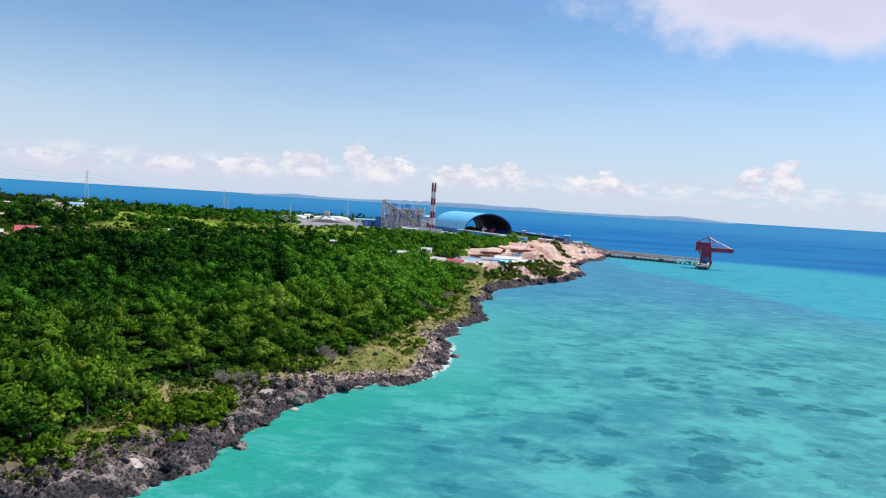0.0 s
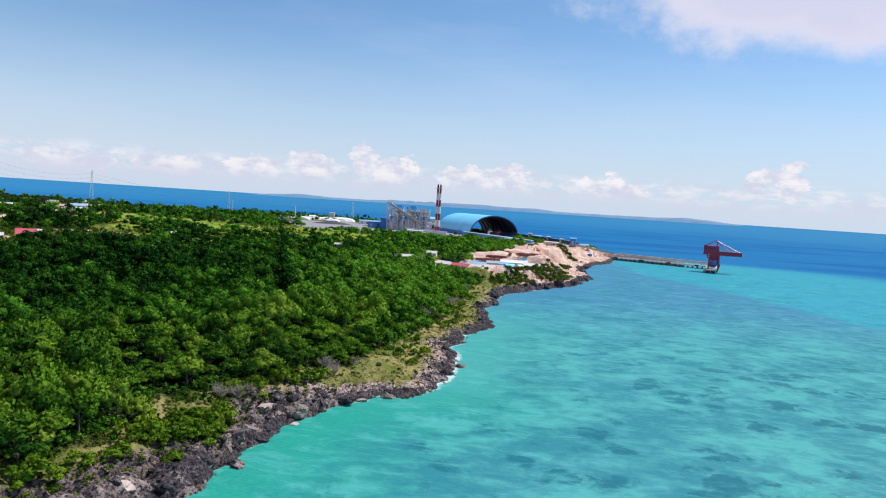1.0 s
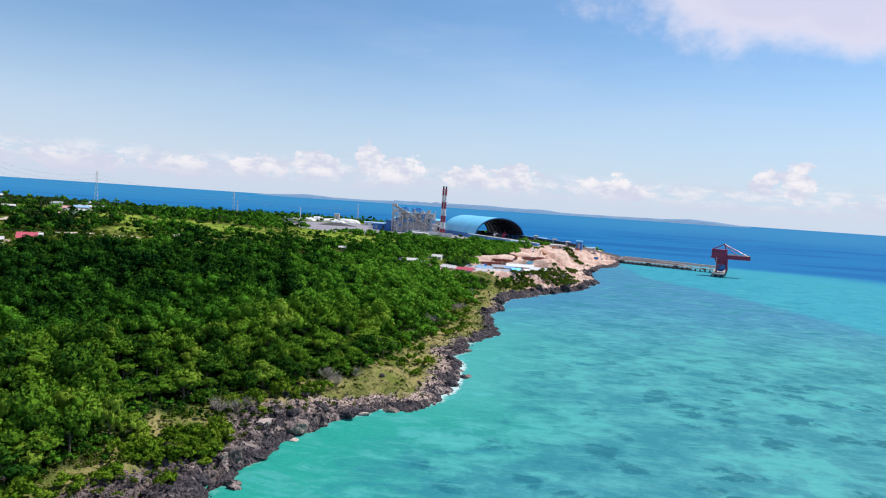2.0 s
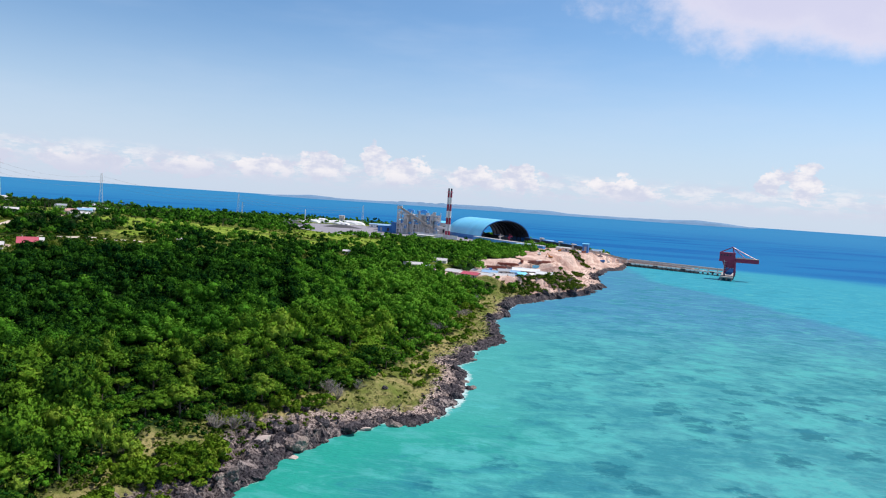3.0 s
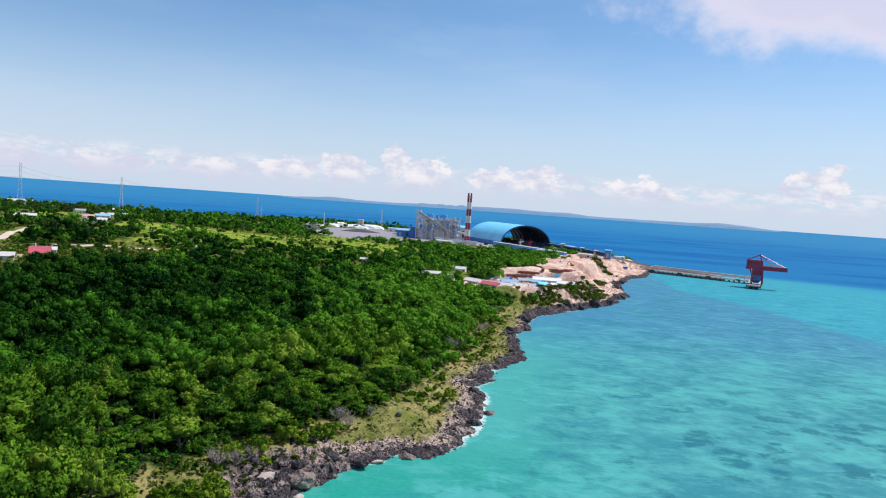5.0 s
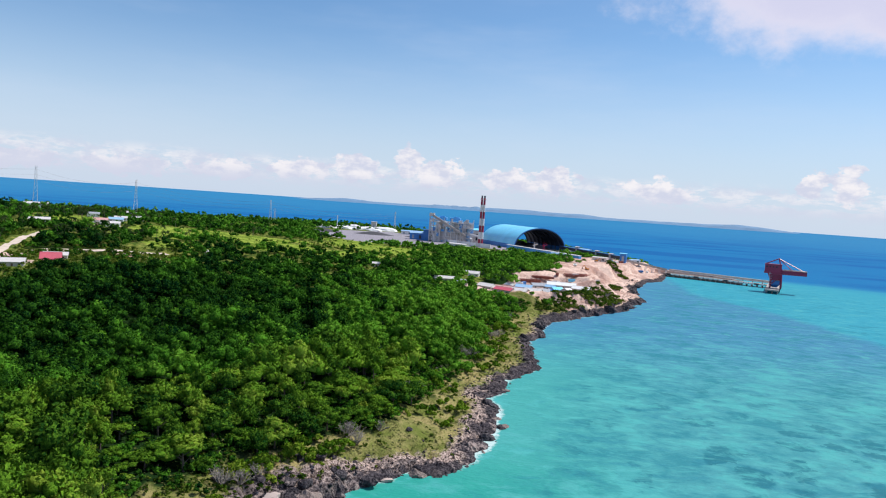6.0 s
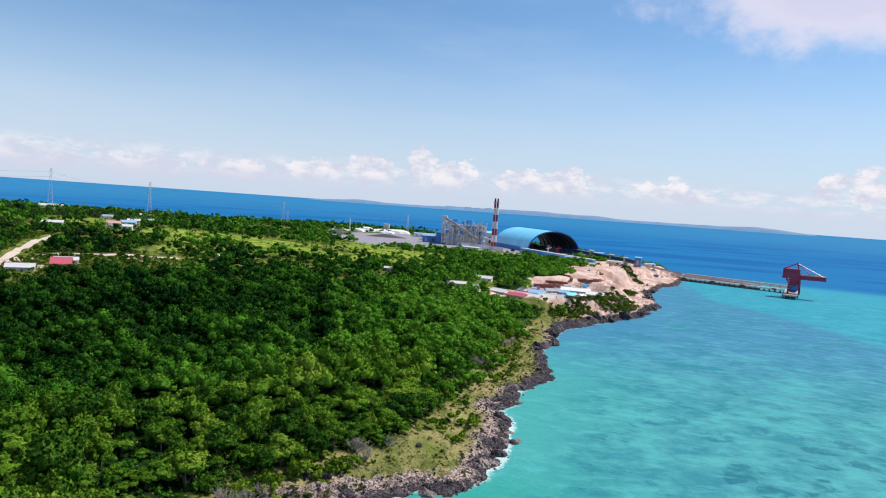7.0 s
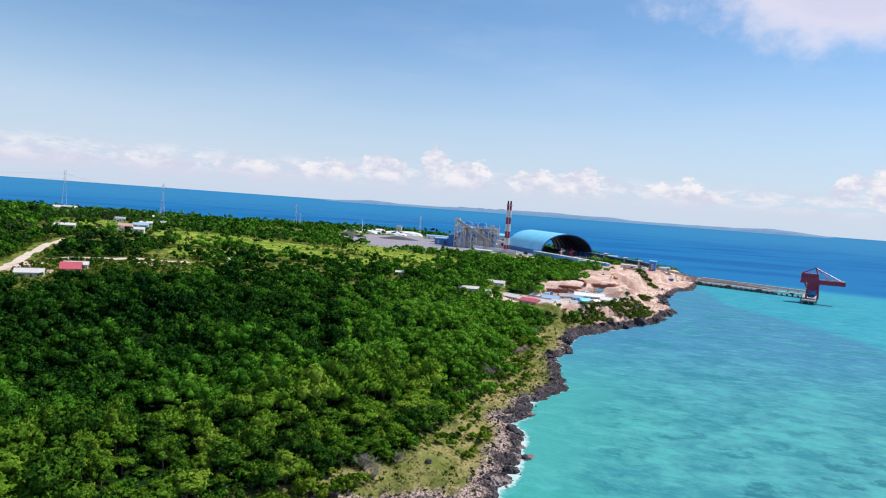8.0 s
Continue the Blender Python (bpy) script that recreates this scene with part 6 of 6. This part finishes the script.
def jetty():
    e = empty("jetty", pose(0, 0, 0), "long concrete jetty on piles with pale side panels", "jetty")
    d = HEAD - ROOT
    n = Vector((-d.y, d.x, 0)).normalized()
    if n.y < 0:
        n = -n
    ang = math.atan2(d.y, d.x)
    bm = bmesh.new()
    box(bm, tuple((ROOT + HEAD) / 2 + Vector((0, 0, 4.2))), (d.length + 8, 8, 1.3), ang)
    part("deck", bm, M_CONCRETE, e)
    count = 20
    for i in range(count):
        p = ROOT + d * (i + 0.5) / count
        bm = bmesh.new()
        for s_ in (-3.6, 0, 3.6):
            q = p + n * s_
            tube(bm, (q.x, q.y, -4), (q.x, q.y, 3.7), 0.5, None, 8)
        box(bm, (p.x, p.y, 3.3), (1.3, 9.4, 0.9), ang)
        part("pile_bent", bm, M_CONCRETE, e)
        p = p - n * 4.65
        bm = bmesh.new()
        box(bm, (p.x, p.y, 4.0), (d.length / count - 1.4, 0.35, 2.1), ang)
        part("side_panel", bm, M_WHITE if i % 6 else M_DARKSTEEL, e)
    # the berth across its head
    P, Q = Vector((333, 890, 0)), Vector((390, 1028, 0))
    v = Q - P
    a2 = math.atan2(v.y, v.x)
    b = empty("berth", pose(0, 0, 0), "concrete unloading berth on piles", "jetty")
    bm = bmesh.new()
    box(bm, tuple((P + Q) / 2 + Vector((0, 0, 4.4))), (v.length, 15, 1.6), a2)
    part("deck", bm, M_CONCRETE, b)
    for i in range(12):
        p = P + v * (i + 0.5) / 12
        for s_ in (-6, 0, 6):
            q = p + Vector((-v.y, v.x, 0)).normalized() * s_
            bm = bmesh.new()
            tube(bm, (q.x, q.y, -4), (q.x, q.y, 3.7), 0.7, None, 8)
            part("pile", bm, M_CONCRETE, b)
        p = p + Vector((v.y, -v.x, 0)).normalized() * 7.7
        boxes("fender", M_DARKSTEEL, b, ((p.x, p.y, 3.4), (1.0, 1.0, 3.4)))
    # rubble causeway that carries the conveyor, highest at the shore
    bm = bmesh.new()
    rr = random.Random(3)
    prev = None
    for k_ in range(25):
        t_ = k_ / 24
        c_ = ROOT - d * 0.14 + d * 0.9 * t_ + n * (9 + 1.0 * t_)
        top_, half = 8.6 - 3.4 * t_, 6.0 - 3.0 * t_
        row = []
        for s_, z_ in ((-half - 3.5, -2.0), (-half - 1, 1.6), (-half, top_), (half, top_), (half + 3.5, -2.0)):
            q = c_ + n * (s_ + rr.uniform(-0.6, 0.6))
            row.append(bm.verts.new((q.x, q.y, z_ + rr.uniform(-0.3, 0.3))))
        if prev:
            for u, w in zip(range(4), range(1, 5)):
                bm.faces.new((prev[u], prev[w], row[w], row[u]))
        prev = row
    bmesh.ops.recalc_face_normals(bm, faces=bm.faces)
    tagged(part("causeway", bm, M_EARTHROCK), "brown rubble causeway beside the jetty", "causeway")
    up_ = n * 9
    gallery("conveyor_gallery", ROOT + up_ + Vector((0, 0, 8.2)), HEAD + up_ + Vector((6, -4, 7.4)), 4.0, 2.2, M_BEIGE, M_CONCRETE, -1, "low weathered jetty conveyor on steel trestles")
    return a2


berth_angle = jetty()


def unloader():
    """Grab unloader: portal on rails, hopper, machinery house, boom with its stays."""
    e = empty("ship_unloader", pose(345, 912, 5.2, 0, 0, math.degrees(berth_angle) - 90), "dark red ship unloader crane with long boom on the berth", "crane")
    # local x points to the sea, y along the berth
    for x in (-6, 6):
        for y in (-7, 7):
            leg = bmesh.new()
            beam(leg, (x, y, 1.4), (x * 0.9, y * 0.85, 18), 1.7)
            lg = part("leg", leg, M_CRANE, e)
            boxes("bogie", M_DARKSTEEL, lg, ((x, y, 0.7), (1.6, 4.4, 1.4)))
        for z in (12, 17):
            bm = bmesh.new()
            beam(bm, (x * 0.94, -6.6, z), (x * 0.94, 6.6, z), 1.3)
            part("portal_beam", bm, M_CRANE, e)
    for y in (-6.2, 6.2):
        bm = bmesh.new()
        beam(bm, (-6, y, 17.4), (6, y, 17.4), 1.5)
        beam(bm, (-5.8, y, 4), (5.6, y, 17), 0.8)
        part("side_frame", bm, M_CRANE, e)
    for y in (-3.2, 3.2):
        bm = bmesh.new()
        beam(bm, (-14, y, 19.2), (8, y, 19.2), 2.2, 1.2)
        part("main_girder", bm, M_CRANE, e)
        bm = bmesh.new()
        beam(bm, (6, y, 20.2), (33, y, 20.6), 2.8, 5.0)
        part("boom_girder", bm, M_CRANE, e)
    for k_ in range(7):
        boxes("boom_tie", M_CRANE, e, ((10 + 3.6 * k_, 0, 19.4), (0.6, 6.4, 1.2)))
    boxes("boom_walkway", M_EARTHROCK, e, ((20, -4.4, 23.3), (26, 1.8, 0.5)), ((20, 4.4, 23.3), (26, 1.8, 0.5)), ((20, -5.2, 24.3), (26, 0.15, 0.2)), label="brown walkway along the boom")
    mh = boxes("machinery_house", M_CRANE, e, ((-4, 0, 23.6), (18.5, 11, 11)), label="dark red machinery house")
    bm = bmesh.new()
    for v in box(bm, (-2, 0, 14.2), (15, 11, 7.6)):
        if v.co.z < 14:
            v.co.x, v.co.y = -1 + (v.co.x + 2) * 0.75, v.co.y * 0.9
    part("lower_house", bm, M_CRANE, e)
    boxes("house_roof", M_CRANE, mh, ((-4, 0, 29.4), (19.2, 11.8, 0.6)))
    for k_ in range(4):
        boxes("house_window", M_GLASS, mh, ((-11 + 3.6 * k_, -6.05, 26.4), (1.6, 0.1, 1.6)))
    for y in (-3, 3):
        bm = bmesh.new()
        beam(bm, (6, y, 20), (1.5, y * 0.3, 36.6), 1.0)
        beam(bm, (-12.5, y, 29.4), (1.5, y * 0.3, 36.6), 1.0)
        part("a_frame", bm, M_CRANE, e)
        for x in (18, 31):
            bm = bmesh.new()
            tube(bm, (1.5, y * 0.3, 36.4), (x, y, 22.6), 0.4, None, 6)
            part("stay", bm, M_CRANE, e)
        bm = bmesh.new()
        tube(bm, (1.5, y * 0.3, 36.4), (-12.5, y, 29.2), 0.3, None, 6)
        part("back_stay", bm, M_CRANE, e)
    boxes("apex_beam", M_CRANE, e, ((1.5, 0, 36.7), (1.4, 3.4, 1.0)))
    bm = bmesh.new()
    box(bm, (-1, 0, 7.4), (12.5, 11, 4.6), 0, 1.0)
    vs = box(bm, (-1, 0, 3.2), (11.5, 10, 3.8))
    for v in vs:
        if v.co.z < 3.2:
            v.co.x, v.co.y = -1 + (v.co.x + 1) * 0.45, v.co.y * 0.45
    part("hopper", bm, M_BLUE_DARK, e, "blue steel receiving hopper")
    boxes("operator_cab", M_WHITE, e, ((12, 0, 18.6), (2.4, 2.6, 2.6)))
    boxes("cab_glass", M_GLASS, e, ((13.25, 0, 18.4), (0.12, 2.2, 1.6)))
    bm = bmesh.new()
    beam(bm, (-7, -8.2, 1.5), (-7, -8.2, 20), 0.4)
    for k_ in range(6):
        box(bm, (-6, -8.2, 3 + 3 * k_), (3, 1.2, 0.2))
    part("stair_tower", bm, M_STEEL, e)


unloader()


# ---- palms of the village ----
def palm_mesh(seed):
    rr = random.Random(seed)
    bm = bmesh.new()
    p = Vector((0, 0, -0.5))
    lean = Vector((rr.uniform(-0.12, 0.12), rr.uniform(-0.12, 0.12), 0))
    for k_ in range(5):
        q = p + Vector((0, 0, 1.9)) + lean * (k_ + 1)
        tube(bm, p, q, 0.2 - 0.02 * k_, 0.18 - 0.02 * k_, 6)
        p = q
    trunk = bpy.data.meshes.new("trunk")
    bm.to_mesh(trunk)
    bm.free()
    trunk.materials.append(M_BARK)
    bm = bmesh.new()
    for k_ in range(18):
        a = k_ * 2.4 + rr.random()
        el_ = rr.uniform(-0.25, 0.95)
        out_ = Vector((math.cos(a), math.sin(a), 0))
        side = Vector((-math.sin(a), math.cos(a), 0))
        L = rr.uniform(2.6, 3.4)
        pts = [p + out_ * L * t * math.cos(el_ * (1 - 0.4 * t)) + Vector((0, 0, L * (math.sin(el_) * t - 0.75 * t * t))) for t in (0, 0.3, 0.6, 0.85, 1)]
        wid = (0.12, 0.55, 0.6, 0.4, 0.05)
        rows = [(bm.verts.new(c_ - side * w + Vector((0, 0, -0.3 * w))), bm.verts.new(c_), bm.verts.new(c_ + side * w + Vector((0, 0, -0.3 * w)))) for c_, w in zip(pts, wid)]
        for u, v in zip(rows[:-1], rows[1:]):
            bm.faces.new((u[0], u[1], v[1], v[0]))
            bm.faces.new((u[1], u[2], v[2], v[1]))
    fr = bpy.data.meshes.new("fronds")
    bm.to_mesh(fr)
    bm.free()
    fr.materials.append(M_PALM)
    return trunk, fr


palm_kinds = [palm_mesh(s) for s in range(5)]
r = np.random.default_rng(21)
spots = [(-400, 580, 90, 70, 55), (-470, 760, 90, 80, 50), (-540, 900, 120, 90, 50), (-330, 620, 60, 60, 30), (-640, 1000, 130, 70, 40), (-300, 880, 120, 80, 25)]
for x0, y0, rx_, ry_, n in spots:
    for k_ in range(n):
        x, y = x0 + r.normal() * rx_ * 0.6, y0 + r.normal() * ry_ * 0.6
        if min(math.hypot(x - h_[0], y - h_[1]) - h_[2] for h_ in CLEAR) < 2 or float(line_distance(np.array([x]), np.array([y]), ROAD)[0]) < 7:
            continue
        s = r.uniform(0.75, 1.15)
        e = empty("palm", Matrix.LocRotScale((x, y, ground_z(x, y)), Euler((0, 0, r.random() * 6.28)), (s, s, s)), "tall coconut palm in the village groves", "palm", "village palms")
        tr, fr = palm_kinds[int(r.integers(5))]
        new("trunk", tr).parent = e
        new("fronds", fr).parent = e
